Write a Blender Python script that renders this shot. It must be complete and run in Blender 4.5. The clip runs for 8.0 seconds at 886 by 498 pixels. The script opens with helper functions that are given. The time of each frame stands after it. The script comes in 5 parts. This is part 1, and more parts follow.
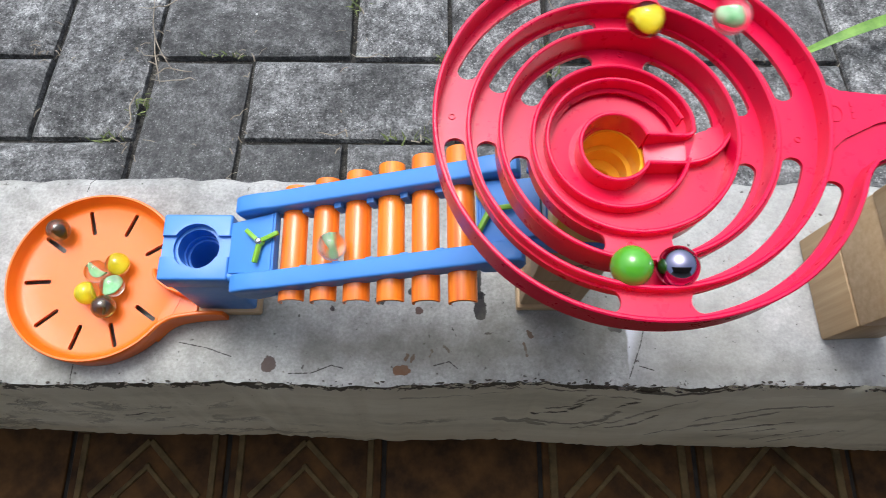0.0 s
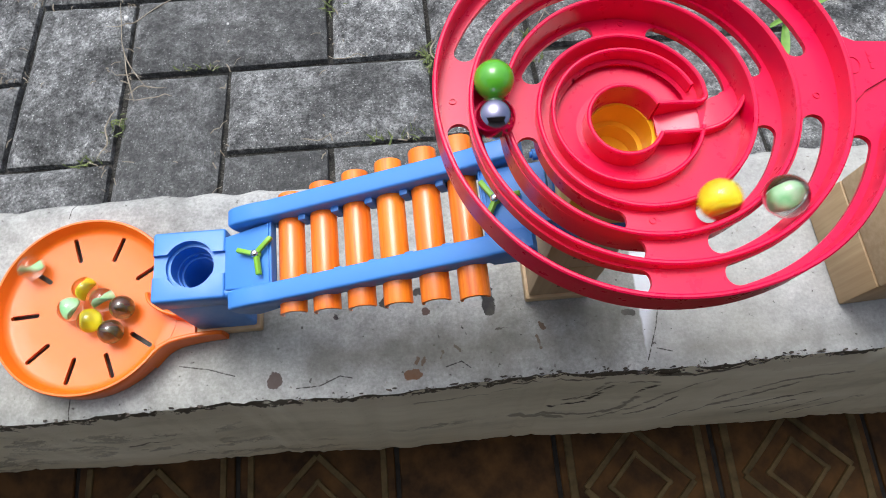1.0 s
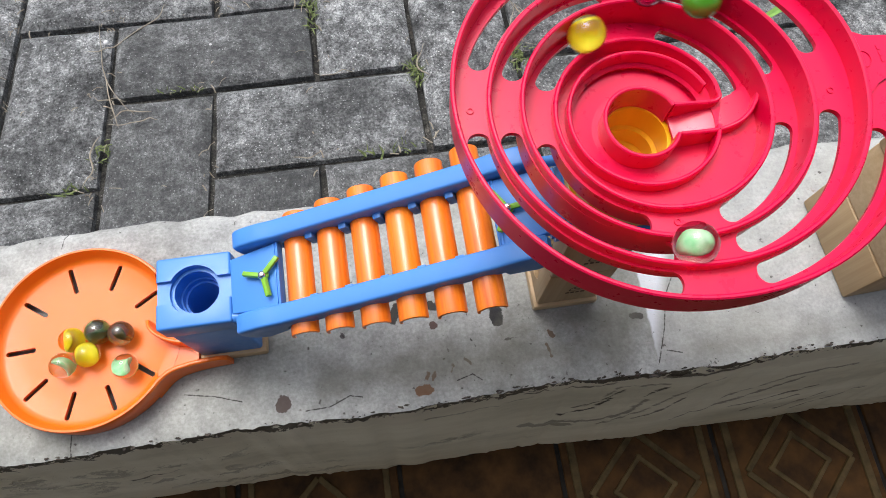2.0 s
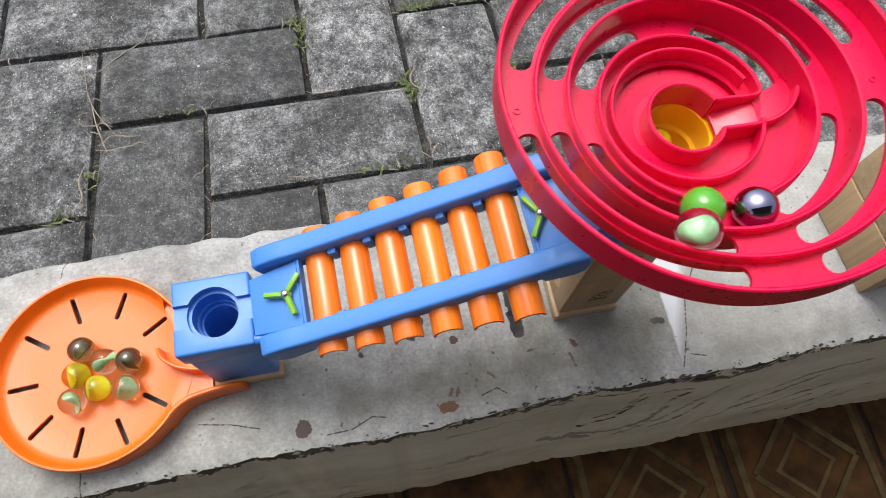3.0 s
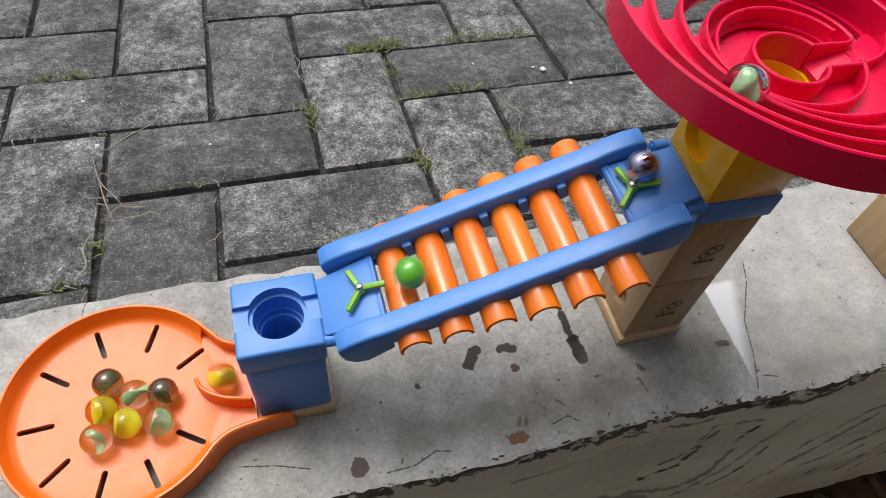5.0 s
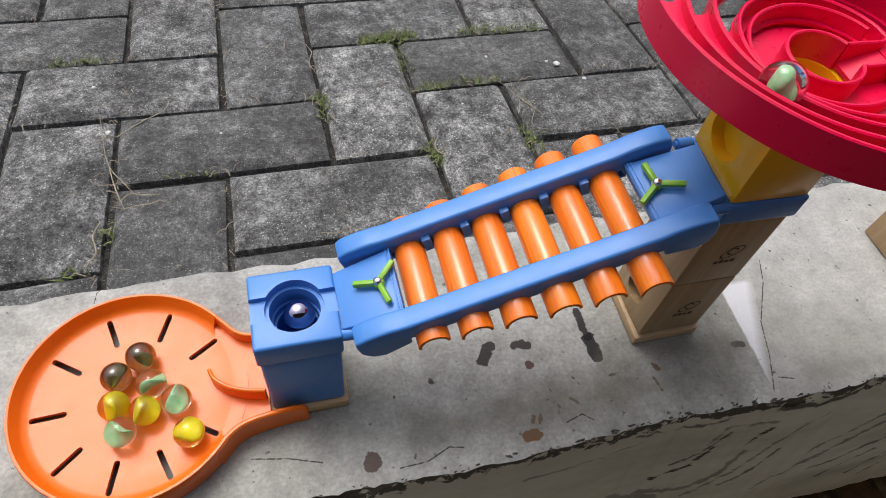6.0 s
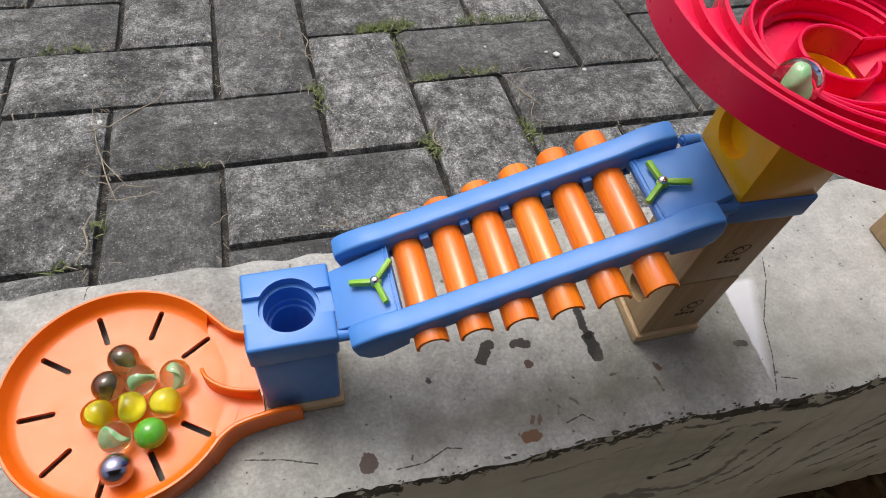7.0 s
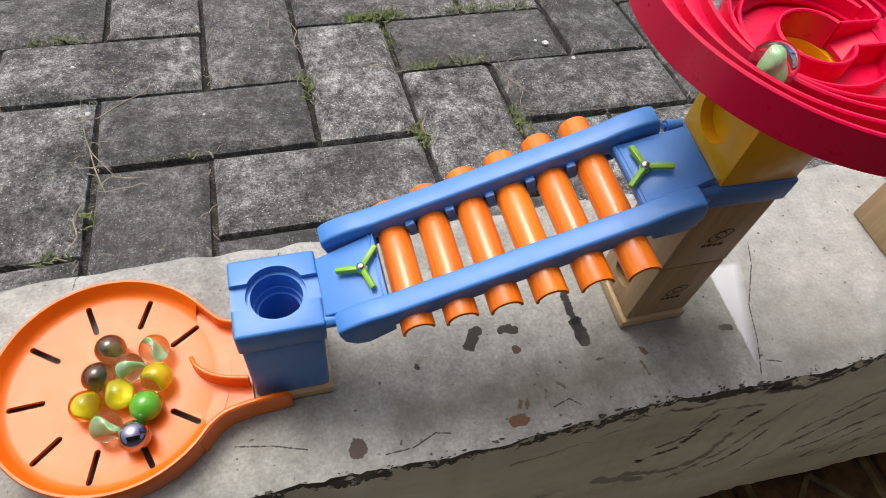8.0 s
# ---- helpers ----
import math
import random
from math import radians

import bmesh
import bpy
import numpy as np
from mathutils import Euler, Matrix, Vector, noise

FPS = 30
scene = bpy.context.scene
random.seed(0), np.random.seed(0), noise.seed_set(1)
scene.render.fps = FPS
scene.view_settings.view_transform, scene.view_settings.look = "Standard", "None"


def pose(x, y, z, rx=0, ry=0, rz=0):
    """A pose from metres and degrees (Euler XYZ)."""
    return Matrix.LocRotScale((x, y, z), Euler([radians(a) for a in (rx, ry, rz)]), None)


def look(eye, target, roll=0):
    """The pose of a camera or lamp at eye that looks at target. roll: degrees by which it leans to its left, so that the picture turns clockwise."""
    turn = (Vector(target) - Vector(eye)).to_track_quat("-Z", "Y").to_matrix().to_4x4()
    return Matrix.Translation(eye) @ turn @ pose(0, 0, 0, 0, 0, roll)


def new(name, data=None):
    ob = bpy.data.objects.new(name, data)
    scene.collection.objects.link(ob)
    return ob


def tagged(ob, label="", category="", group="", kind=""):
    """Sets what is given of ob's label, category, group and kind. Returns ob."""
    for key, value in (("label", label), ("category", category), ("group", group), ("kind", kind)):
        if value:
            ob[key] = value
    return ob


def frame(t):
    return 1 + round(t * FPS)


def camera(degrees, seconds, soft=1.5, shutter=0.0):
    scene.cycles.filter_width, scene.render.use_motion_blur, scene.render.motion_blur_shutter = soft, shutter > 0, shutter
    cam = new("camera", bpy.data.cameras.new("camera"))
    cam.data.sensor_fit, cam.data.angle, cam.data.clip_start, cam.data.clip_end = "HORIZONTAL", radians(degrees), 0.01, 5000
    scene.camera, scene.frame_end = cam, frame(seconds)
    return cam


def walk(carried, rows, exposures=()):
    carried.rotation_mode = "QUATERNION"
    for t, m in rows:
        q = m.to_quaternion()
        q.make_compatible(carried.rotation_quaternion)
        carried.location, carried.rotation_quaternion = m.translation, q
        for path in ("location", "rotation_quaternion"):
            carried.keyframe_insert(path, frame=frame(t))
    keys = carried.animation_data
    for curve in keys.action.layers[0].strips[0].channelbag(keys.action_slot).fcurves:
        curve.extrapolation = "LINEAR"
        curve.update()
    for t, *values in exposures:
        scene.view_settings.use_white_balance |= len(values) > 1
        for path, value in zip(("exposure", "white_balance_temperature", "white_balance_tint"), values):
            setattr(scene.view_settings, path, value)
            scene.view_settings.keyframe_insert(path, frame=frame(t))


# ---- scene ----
cam = camera(67.3, 8.0, soft=0.8, shutter=0.35)
PATH = [
    (0, (-0.0027, 0.0412, 0.4754), (0.0131, 0.6985, -1.4134), 1.64),
    (0.2, (-0.0071, 0.0427, 0.4706), (-0.0113, 0.6946, -1.4202), 0.21),
    (0.5, (-0.0120, 0.0468, 0.4610), (-0.0017, 0.7093, -1.4261), -0.11),
    (0.8, (-0.0123, 0.0448, 0.4575), (0.0209, 0.6981, -1.4325), -0.33),
    (1, (-0.0126, 0.0445, 0.4592), (0.0399, 0.7015, -1.4291), -0.37),
    (1.2, (-0.0167, 0.0441, 0.4600), (0.0551, 0.7136, -1.4232), 0.20),
    (1.5, (-0.0235, 0.0448, 0.4610), (0.0685, 0.7230, -1.4183), 0.93),
    (1.7, (-0.0257, 0.0458, 0.4585), (0.0751, 0.7281, -1.4188), 1.07),
    (2.8, (-0.0517, 0.0531, 0.4478), (0.1382, 0.7563, -1.4149), 5.09),
    (3, (-0.0602, 0.0514, 0.4431), (0.1492, 0.7793, -1.4079), 5.23),
    (3.2, (-0.0753, 0.0467, 0.4333), (0.1617, 0.8233, -1.3945), 5.58),
    (3.5, (-0.0933, 0.0337, 0.4156), (0.1914, 0.9180, -1.3556), 5.56),
    (3.8, (-0.1083, 0.0200, 0.3962), (0.2073, 0.9584, -1.3416), 5.29),
    (4, (-0.1142, 0.0110, 0.3899), (0.2293, 0.9768, -1.3274), 5.51),
    (4.2, (-0.1217, 0.0039, 0.3883), (0.2513, 1.0136, -1.2973), 5.79),
    (4.5, (-0.1306, -0.0002, 0.3893), (0.2790, 1.0567, -1.2585), 6.89),
    (4.8, (-0.1349, -0.0016, 0.3848), (0.2828, 1.0866, -1.2404), 7.55),
    (5, (-0.1368, 0.0016, 0.3829), (0.2833, 1.0867, -1.2438), 8.13),
    (5.2, (-0.1397, 0.0031, 0.3813), (0.2809, 1.0827, -1.2488), 8.68),
    (6.3, (-0.1444, 0.0084, 0.3784), (0.2658, 1.0778, -1.2612), 9.11),
    (6.5, (-0.1441, 0.0101, 0.3771), (0.2667, 1.0771, -1.2638), 9.20),
    (6.8, (-0.1432, 0.0142, 0.3749), (0.2704, 1.0641, -1.2764), 9.68),
    (7, (-0.1430, 0.0153, 0.3744), (0.2739, 1.0565, -1.2815), 10.06),
    (7.2, (-0.1437, 0.0150, 0.3736), (0.2808, 1.0537, -1.2819), 10.53),
    (7.5, (-0.1435, 0.0143, 0.3727), (0.2700, 1.0356, -1.2964), 10.19),
    (7.8, (-0.1401, 0.0109, 0.3745), (0.2833, 1.0234, -1.2975), 10.45),
    (8, (-0.1398, 0.0107, 0.3756), (0.2897, 1.0270, -1.2925), 10.46),
]
walk(cam, [(t, look(eye, target, roll)) for t, eye, target, roll in PATH],
     exposures=[(0, 0.37, 5850, 8.5), (1.5, 0.36, 5950, 8.5), (3.5, 0.26, 6250, 9.5), (4.5, 0.15, 6350, 10), (5.0, 0.04, 6300, 10), (6.5, 0.03, 6250, 10), (7.0, 0.05, 6400, 10), (8.0, 0.16, 6500, 10)])

# ---- light ----
world = bpy.data.worlds.new("sky")
scene.world = world
world.use_nodes = True
wn = world.node_tree
sky = wn.nodes.new("ShaderNodeTexSky")
sky.sky_type, sky.sun_disc = "NISHITA", False
sky.sun_elevation, sky.sun_rotation = radians(66), radians(-24)
sky.air_density, sky.dust_density = 1.0, 9.0
grey = wn.nodes.new("ShaderNodeHueSaturation")
grey.inputs["Saturation"].default_value = 0.75
wn.links.new(sky.outputs[0], grey.inputs["Color"])
wn.links.new(grey.outputs[0], wn.nodes["Background"].inputs[0])
wn.nodes["Background"].inputs[1].default_value = 0.15
sun = new("sun", bpy.data.lights.new("sun", "SUN"))
sun.data.energy, sun.data.angle, sun.data.color = 0.9, radians(28), (0.97, 0.985, 1.0)
sun.matrix_world = look((-0.50, 1.12, 2.75), (0, 0, 0))


# ---- materials ----
def nodes_of(name):
    m = bpy.data.materials.new(name)
    m.use_nodes = True
    return m, m.node_tree.nodes, m.node_tree.links, m.node_tree.nodes["Principled BSDF"]


def coords(n, l, scale, kind="Object"):
    tc, mp = n.new("ShaderNodeTexCoord"), n.new("ShaderNodeMapping")
    mp.inputs["Scale"].default_value = scale if hasattr(scale, "__len__") else (scale,) * 3
    l.new(tc.outputs[kind], mp.inputs[0])
    return mp.outputs[0]


def tex(n, l, co, scale, detail=5, rough=0.6):
    t = n.new("ShaderNodeTexNoise")
    t.inputs["Scale"].default_value, t.inputs["Detail"].default_value, t.inputs["Roughness"].default_value = scale, detail, rough
    l.new(co, t.inputs["Vector"])
    return t.outputs["Fac"]


def ramp(n, l, fac, stops):
    r = n.new("ShaderNodeValToRGB")
    e = r.color_ramp.elements
    while len(e) < len(stops):
        e.new(0.5)
    for k, (p, c) in zip(e, stops):
        k.position = p
        k.color = (*c, 1) if hasattr(c, "__len__") else (c, c, c, 1)
    l.new(fac, r.inputs[0])
    return r.outputs[0]


def mixed(n, l, fac, a, b, mode="MIX"):
    x = n.new("ShaderNodeMix")
    x.data_type, x.blend_type = "RGBA", mode
    for sock, v in ((x.inputs[0], fac), (x.inputs[6], a), (x.inputs[7], b)):
        if isinstance(v, bpy.types.NodeSocket):
            l.new(v, sock)
        else:
            sock.default_value = v if not hasattr(v, "__len__") else (*v, 1)
    return x.outputs[2]


def op(n, l, kind, a, b=0.0, c=None):
    x = n.new("ShaderNodeMath")
    x.operation = kind
    for k, v in enumerate((a, b, c)):
        if v is None:
            continue
        if isinstance(v, bpy.types.NodeSocket):
            l.new(v, x.inputs[k])
        else:
            x.inputs[k].default_value = v
    return x.outputs[0]


def bump(n, l, bsdf, height, strength, distance):
    b = n.new("ShaderNodeBump")
    b.inputs["Strength"].default_value, b.inputs["Distance"].default_value = strength, distance
    l.new(height, b.inputs["Height"])
    l.new(b.outputs[0], bsdf.inputs["Normal"])


def plastic(name, color, rough=0.35, var=0.12, sss=0.0, coat=0.16):
    m, n, l, p = nodes_of(name)
    co = coords(n, l, 1)
    big, fine = tex(n, l, co, 35, 3), tex(n, l, co, 900, 3)
    dark = tuple(c * (1 - var) for c in color)
    l.new(mixed(n, l, big, dark, color), p.inputs["Base Color"])
    l.new(ramp(n, l, tex(n, l, co, 160, 4), [(0.3, rough - 0.05), (0.7, rough + 0.08)]), p.inputs["Roughness"])
    p.inputs["Specular IOR Level"].default_value = 0.45
    p.inputs["Coat Weight"].default_value = coat
    p.inputs["Coat Roughness"].default_value = 0.16
    if sss:
        p.inputs["Subsurface Weight"].default_value = sss
        p.inputs["Subsurface Radius"].default_value = (0.004, 0.001, 0.0005)
        p.inputs["Subsurface Scale"].default_value = 1.0
    bump(n, l, p, fine, 0.12, 0.0003)
    return m


def wood(name, light, dark, rough, axis, grain=1.0, coat=0.0, relief=0.15):
    m, n, l, p = nodes_of(name)
    s = [260 * grain] * 3
    s[axis] = 9 * grain
    co = coords(n, l, tuple(s))
    big = coords(n, l, tuple(v * 0.16 for v in s))
    g = tex(n, l, co, 1.0, 6, 0.65)
    b = tex(n, l, big, 1.0, 3)
    fac = op(n, l, "ADD", op(n, l, "MULTIPLY", g, 0.65), op(n, l, "MULTIPLY", b, 0.35))
    info = n.new("ShaderNodeObjectInfo")
    col = ramp(n, l, fac, [(0.36, dark), (0.5, tuple((a + c) / 2 for a, c in zip(light, dark))), (0.62, light)])
    l.new(mixed(n, l, op(n, l, "MULTIPLY", info.outputs["Random"], 0.25), col, dark), p.inputs["Base Color"])
    p.inputs["Roughness"].default_value = rough
    p.inputs["Coat Weight"].default_value = coat
    p.inputs["Coat Roughness"].default_value = 0.07
    bump(n, l, p, g, relief, 0.0003)
    return m


RED = plastic("red_plastic", (0.74, 0.0006, 0.058), 0.30, 0.06, 0.0, 0.10)
ORANGE = plastic("orange_plastic", (0.86, 0.162, 0.002), 0.36, 0.06, 0.05, 0.1)
BLUE = plastic("blue_plastic", (0.068, 0.250, 0.68), 0.42, 0.08, 0.0, 0.12)
YELLOW = wood("yellow_lacquered_wood", (0.88, 0.49, 0.004), (0.83, 0.445, 0.003), 0.34, 2, 0.7, 0.25, 0.05)
LIME = plastic("lime_plastic", (0.23, 0.50, 0.03), 0.38, 0.1)
BAR = wood("orange_lacquered_wood", (0.98, 0.270, 0.009), (0.76, 0.130, 0.003), 0.36, 1, 1.5, 0.6, 0.5)
MAPLE = wood("pale_wood", (0.52, 0.375, 0.205), (0.37, 0.24, 0.115), 0.5, 2, 0.7)
MAPLE_FLAT = wood("pale_wood_flat", (0.62, 0.46, 0.27), (0.45, 0.30, 0.15), 0.5, 0, 0.7)
CHROME, _n, _l, _p = nodes_of("chrome")
_p.inputs["Base Color"].default_value, _p.inputs["Metallic"].default_value, _p.inputs["Roughness"].default_value = (0.75, 0.75, 0.74, 1), 1, 0.16
PRINT, _n, _l, _p = nodes_of("burnt_print")
_p.inputs["Base Color"].default_value, _p.inputs["Roughness"].default_value = (0.09, 0.05, 0.03, 1), 0.7
NAVY = plastic("navy_plastic", (0.02, 0.03, 0.12), 0.4, 0.1)


def glass(name, tint, rough=0.015, trans=1.0):
    m, n, l, p = nodes_of(name)
    p.inputs["Base Color"].default_value = (*tint, 1)
    p.inputs["Transmission Weight"].default_value = trans
    p.inputs["IOR"].default_value = 1.47
    p.inputs["Roughness"].default_value = rough
    return m


def paint(name, a, b, rough, scale, metal=0.0, coat=0.0):
    m, n, l, p = nodes_of(name)
    co = coords(n, l, 1)
    l.new(ramp(n, l, tex(n, l, co, scale, 4), [(0.35, a), (0.65, b)]), p.inputs["Base Color"])
    p.inputs["Roughness"].default_value, p.inputs["Metallic"].default_value = rough, metal
    p.inputs["Coat Weight"].default_value = coat
    return m


CLEAR = glass("clear_glass", (0.96, 0.995, 0.92), 0.0)
HONEY = glass("honey_glass", (1.0, 0.97, 0.42), 0.0)
SMOKE = glass("smoky_glass", (0.37, 0.35, 0.18), 0.0, 0.97)
SMOKE.node_tree.nodes["Principled BSDF"].inputs["IOR"].default_value = 1.75
MINT_VANE = paint("mint_vane", (0.30, 0.80, 0.34), (0.66, 0.95, 0.64), 0.4, 160)
YELLOW_VANE = paint("yellow_vane", (0.92, 0.76, 0.01), (0.97, 0.88, 0.05), 0.4, 160)
OLIVE_VANE = paint("olive_vane", (0.16, 0.14, 0.05), (0.34, 0.28, 0.08), 0.4, 160)
GREEN = paint("green_opaque_glass", (0.075, 0.34, 0.02), (0.13, 0.44, 0.035), 0.13, 70, 0.0, 0.5)
LUSTRE = paint("dark_lustre", (0.22, 0.21, 0.33), (0.46, 0.44, 0.58), 0.05, 70, 1.0, 0.9)


def stone_mat(name, a, b, c, speck, random_by_object):
    """Weathered concrete with pale grains of aggregate, pits and slow stains."""
    m, n, l, p = nodes_of(name)
    co = coords(n, l, 1, "Object")
    geo = n.new("ShaderNodeNewGeometry")
    info = n.new("ShaderNodeObjectInfo")
    add = n.new("ShaderNodeVectorMath")
    add.operation = "ADD"
    rnd = n.new("ShaderNodeVectorMath")
    rnd.operation = "SCALE"
    rnd.inputs[0].default_value = (7.3, 3.1, 5.7)
    l.new(info.outputs["Random"], rnd.inputs["Scale"])
    l.new(co, add.inputs[0])
    l.new(rnd.outputs[0], add.inputs[1])
    v = add.outputs[0] if random_by_object else geo.outputs["Position"]
    slow, mid, fine = tex(n, l, v, 26, 7, 0.72), tex(n, l, v, 90, 6, 0.7), tex(n, l, v, 520, 4, 0.7)
    col = ramp(n, l, slow, [(0.36, a), (0.50, b), (0.64, c)])
    col = mixed(n, l, 0.9, col, ramp(n, l, mid, [(0.32, 0.12), (0.50, 0.50), (0.68, 0.88)]), "OVERLAY")
    col = mixed(n, l, 0.80, col, ramp(n, l, tex(n, l, v, 330, 6, 0.8), [(0.38, 0.08), (0.50, 0.50), (0.62, 0.92)]), "OVERLAY")
    vor = n.new("ShaderNodeTexVoronoi")
    vor.inputs["Scale"].default_value = 330
    l.new(v, vor.inputs["Vector"])
    grain = ramp(n, l, vor.outputs["Distance"], [(0.16, 1.0), (0.30, 0.0)])
    some = op(n, l, "MULTIPLY", ramp(n, l, vor.outputs["Color"], [(0.46, 0.0), (0.50, 1.0)]), ramp(n, l, mid, [(0.40, 0.0), (0.55, 1.0)]))
    col = mixed(n, l, op(n, l, "MULTIPLY", op(n, l, "MULTIPLY", grain, some), 0.95), col, speck)
    worn = ramp(n, l, tex(n, l, v, 9, 5, 0.6), [(0.40, 0.10), (0.50, 0.50), (0.60, 0.80)])
    col = mixed(n, l, 0.40, col, worn, "OVERLAY")
    pit = ramp(n, l, fine, [(0.34, 1.0), (0.44, 0.0)])
    col = mixed(n, l, op(n, l, "MULTIPLY", pit, 0.7), col, tuple(x * 0.25 for x in a))
    if random_by_object:
        col = mixed(n, l, op(n, l, "MULTIPLY", op(n, l, "MULTIPLY", info.outputs["Random"], info.outputs["Random"]), 0.6), col, tuple(x * 0.8 for x in a))
    l.new(col, p.inputs["Base Color"])
    p.inputs["Roughness"].default_value = 0.9
    hgt = op(n, l, "ADD", op(n, l, "MULTIPLY", mid, 0.6), op(n, l, "MULTIPLY", fine, 0.5))
    bump(n, l, p, hgt, 1.0, 0.007)
    return m


PAVER = stone_mat("weathered_concrete_paver", (0.090, 0.092, 0.090), (0.190, 0.194, 0.191), (0.360, 0.366, 0.360), (0.74, 0.75, 0.74), True)
SOIL = stone_mat("dark_joint_soil", (0.020, 0.019, 0.016), (0.042, 0.040, 0.034), (0.075, 0.070, 0.060), (0.24, 0.23, 0.21), False)


def segment_mask(n, l, xy, a, b, r, wob, soft=0.0006):
    """1 inside a capsule from a to b of radius r with a ragged edge, in the plan."""
    x, y = xy
    dx, dy = b[0] - a[0], b[1] - a[1]
    L2 = dx * dx + dy * dy + 1e-9
    px, py = op(n, l, "SUBTRACT", x, a[0]), op(n, l, "SUBTRACT", y, a[1])
    h = op(n, l, "ADD", op(n, l, "MULTIPLY", px, dx / L2), op(n, l, "MULTIPLY", py, dy / L2))
    h = op(n, l, "MINIMUM", op(n, l, "MAXIMUM", h, 0.0), 1.0)
    ex, ey = op(n, l, "SUBTRACT", px, op(n, l, "MULTIPLY", h, dx)), op(n, l, "SUBTRACT", py, op(n, l, "MULTIPLY", h, dy))
    d = op(n, l, "SQRT", op(n, l, "ADD", op(n, l, "MULTIPLY", ex, ex), op(n, l, "MULTIPLY", ey, ey)))
    d = op(n, l, "ADD", d, wob)
    return op(n, l, "MINIMUM", op(n, l, "MAXIMUM", op(n, l, "DIVIDE", op(n, l, "SUBTRACT", r, d), soft), 0.0), 1.0)


def ledge_mat():
    m, n, l, p = nodes_of("painted_plaster")
    geo = n.new("ShaderNodeNewGeometry")
    pos = geo.outputs["Position"]
    sep = n.new("ShaderNodeSeparateXYZ")
    l.new(pos, sep.inputs[0])
    nrm = n.new("ShaderNodeSeparateXYZ")
    l.new(geo.outputs["True Normal"], nrm.inputs[0])
    top = ramp(n, l, nrm.outputs[2], [(0.80, 0.0), (0.93, 1.0)])
    slow, mid, fine = tex(n, l, pos, 9, 6, 0.65), tex(n, l, pos, 60, 6, 0.7), tex(n, l, pos, 420, 4, 0.6)
    col = ramp(n, l, slow, [(0.34, (0.255, 0.258, 0.240)), (0.52, (0.375, 0.378, 0.362)), (0.70, (0.485, 0.488, 0.475))])
    col = mixed(n, l, 0.7, col, ramp(n, l, mid, [(0.32, 0.30), (0.52, 0.50), (0.7, 0.68)]), "OVERLAY")
    col = mixed(n, l, 0.5, col, ramp(n, l, fine, [(0.32, 0.30), (0.52, 0.50), (0.7, 0.68)]), "OVERLAY")
    # a whiter coat of paint past the joint
    xs = op(n, l, "SUBTRACT", sep.outputs[0], op(n, l, "ADD", 0.134, op(n, l, "MULTIPLY", op(n, l, "SUBTRACT", mid, 0.5), 0.004)))
    newer = op(n, l, "MINIMUM", op(n, l, "MAXIMUM", op(n, l, "MULTIPLY", xs, 700.0), 0.0), 1.0)
    col = mixed(n, l, op(n, l, "MULTIPLY", newer, 0.3), col, (0.46, 0.46, 0.45))
    # bare white filler between the joint and the crack
    edge_r = op(n, l, "ADD", 0.134, op(n, l, "MULTIPLY", op(n, l, "SUBTRACT", sep.outputs[1], 0.110), 0.36))
    wedge = op(n, l, "MINIMUM", op(n, l, "MAXIMUM", op(n, l, "MULTIPLY", op(n, l, "SUBTRACT", edge_r, sep.outputs[0]), 130.0), 0.0), 1.0)
    far = op(n, l, "MINIMUM", op(n, l, "MAXIMUM", op(n, l, "MULTIPLY", op(n, l, "SUBTRACT", 0.192, sep.outputs[1]), 300.0), 0.0), 1.0)
    col = mixed(n, l, op(n, l, "MULTIPLY", op(n, l, "MULTIPLY", op(n, l, "MULTIPLY", wedge, newer), far), 0.92), col, (0.72, 0.74, 0.79))
    # a faint yellow-green film in broad patches
    film = ramp(n, l, tex(n, l, pos, 5.5, 5, 0.6), [(0.42, 0.0), (0.62, 1.0)])
    col = mixed(n, l, op(n, l, "MULTIPLY", film, 0.22), col, (0.34, 0.335, 0.25))
    # grime and pits
    pit = ramp(n, l, tex(n, l, pos, 210, 3, 0.5), [(0.27, 1.0), (0.315, 0.0)])
    col = mixed(n, l, op(n, l, "MULTIPLY", pit, 0.75), col, (0.06, 0.05, 0.042))
    fleck = ramp(n, l, tex(n, l, pos, 120, 5, 0.7), [(0.665, 0.0), (0.72, 1.0)])
    col = mixed(n, l, op(n, l, "MULTIPLY", fleck, 0.6), col, (0.10, 0.07, 0.05))
    rust = ramp(n, l, tex(n, l, pos, 33, 5, 0.75), [(0.66, 0.0), (0.74, 1.0)])
    col = mixed(n, l, op(n, l, "MULTIPLY", op(n, l, "MULTIPLY", rust, top), 0.55), col, (0.20, 0.11, 0.06))
    wob = op(n, l, "MULTIPLY", op(n, l, "SUBTRACT", tex(n, l, pos, 160, 4, 0.6), 0.5), 0.007)
    wob2 = op(n, l, "MULTIPLY", op(n, l, "SUBTRACT", tex(n, l, pos, 220, 5, 0.6), 0.5), 0.0028)
    xy = (sep.outputs[0], sep.outputs[1])
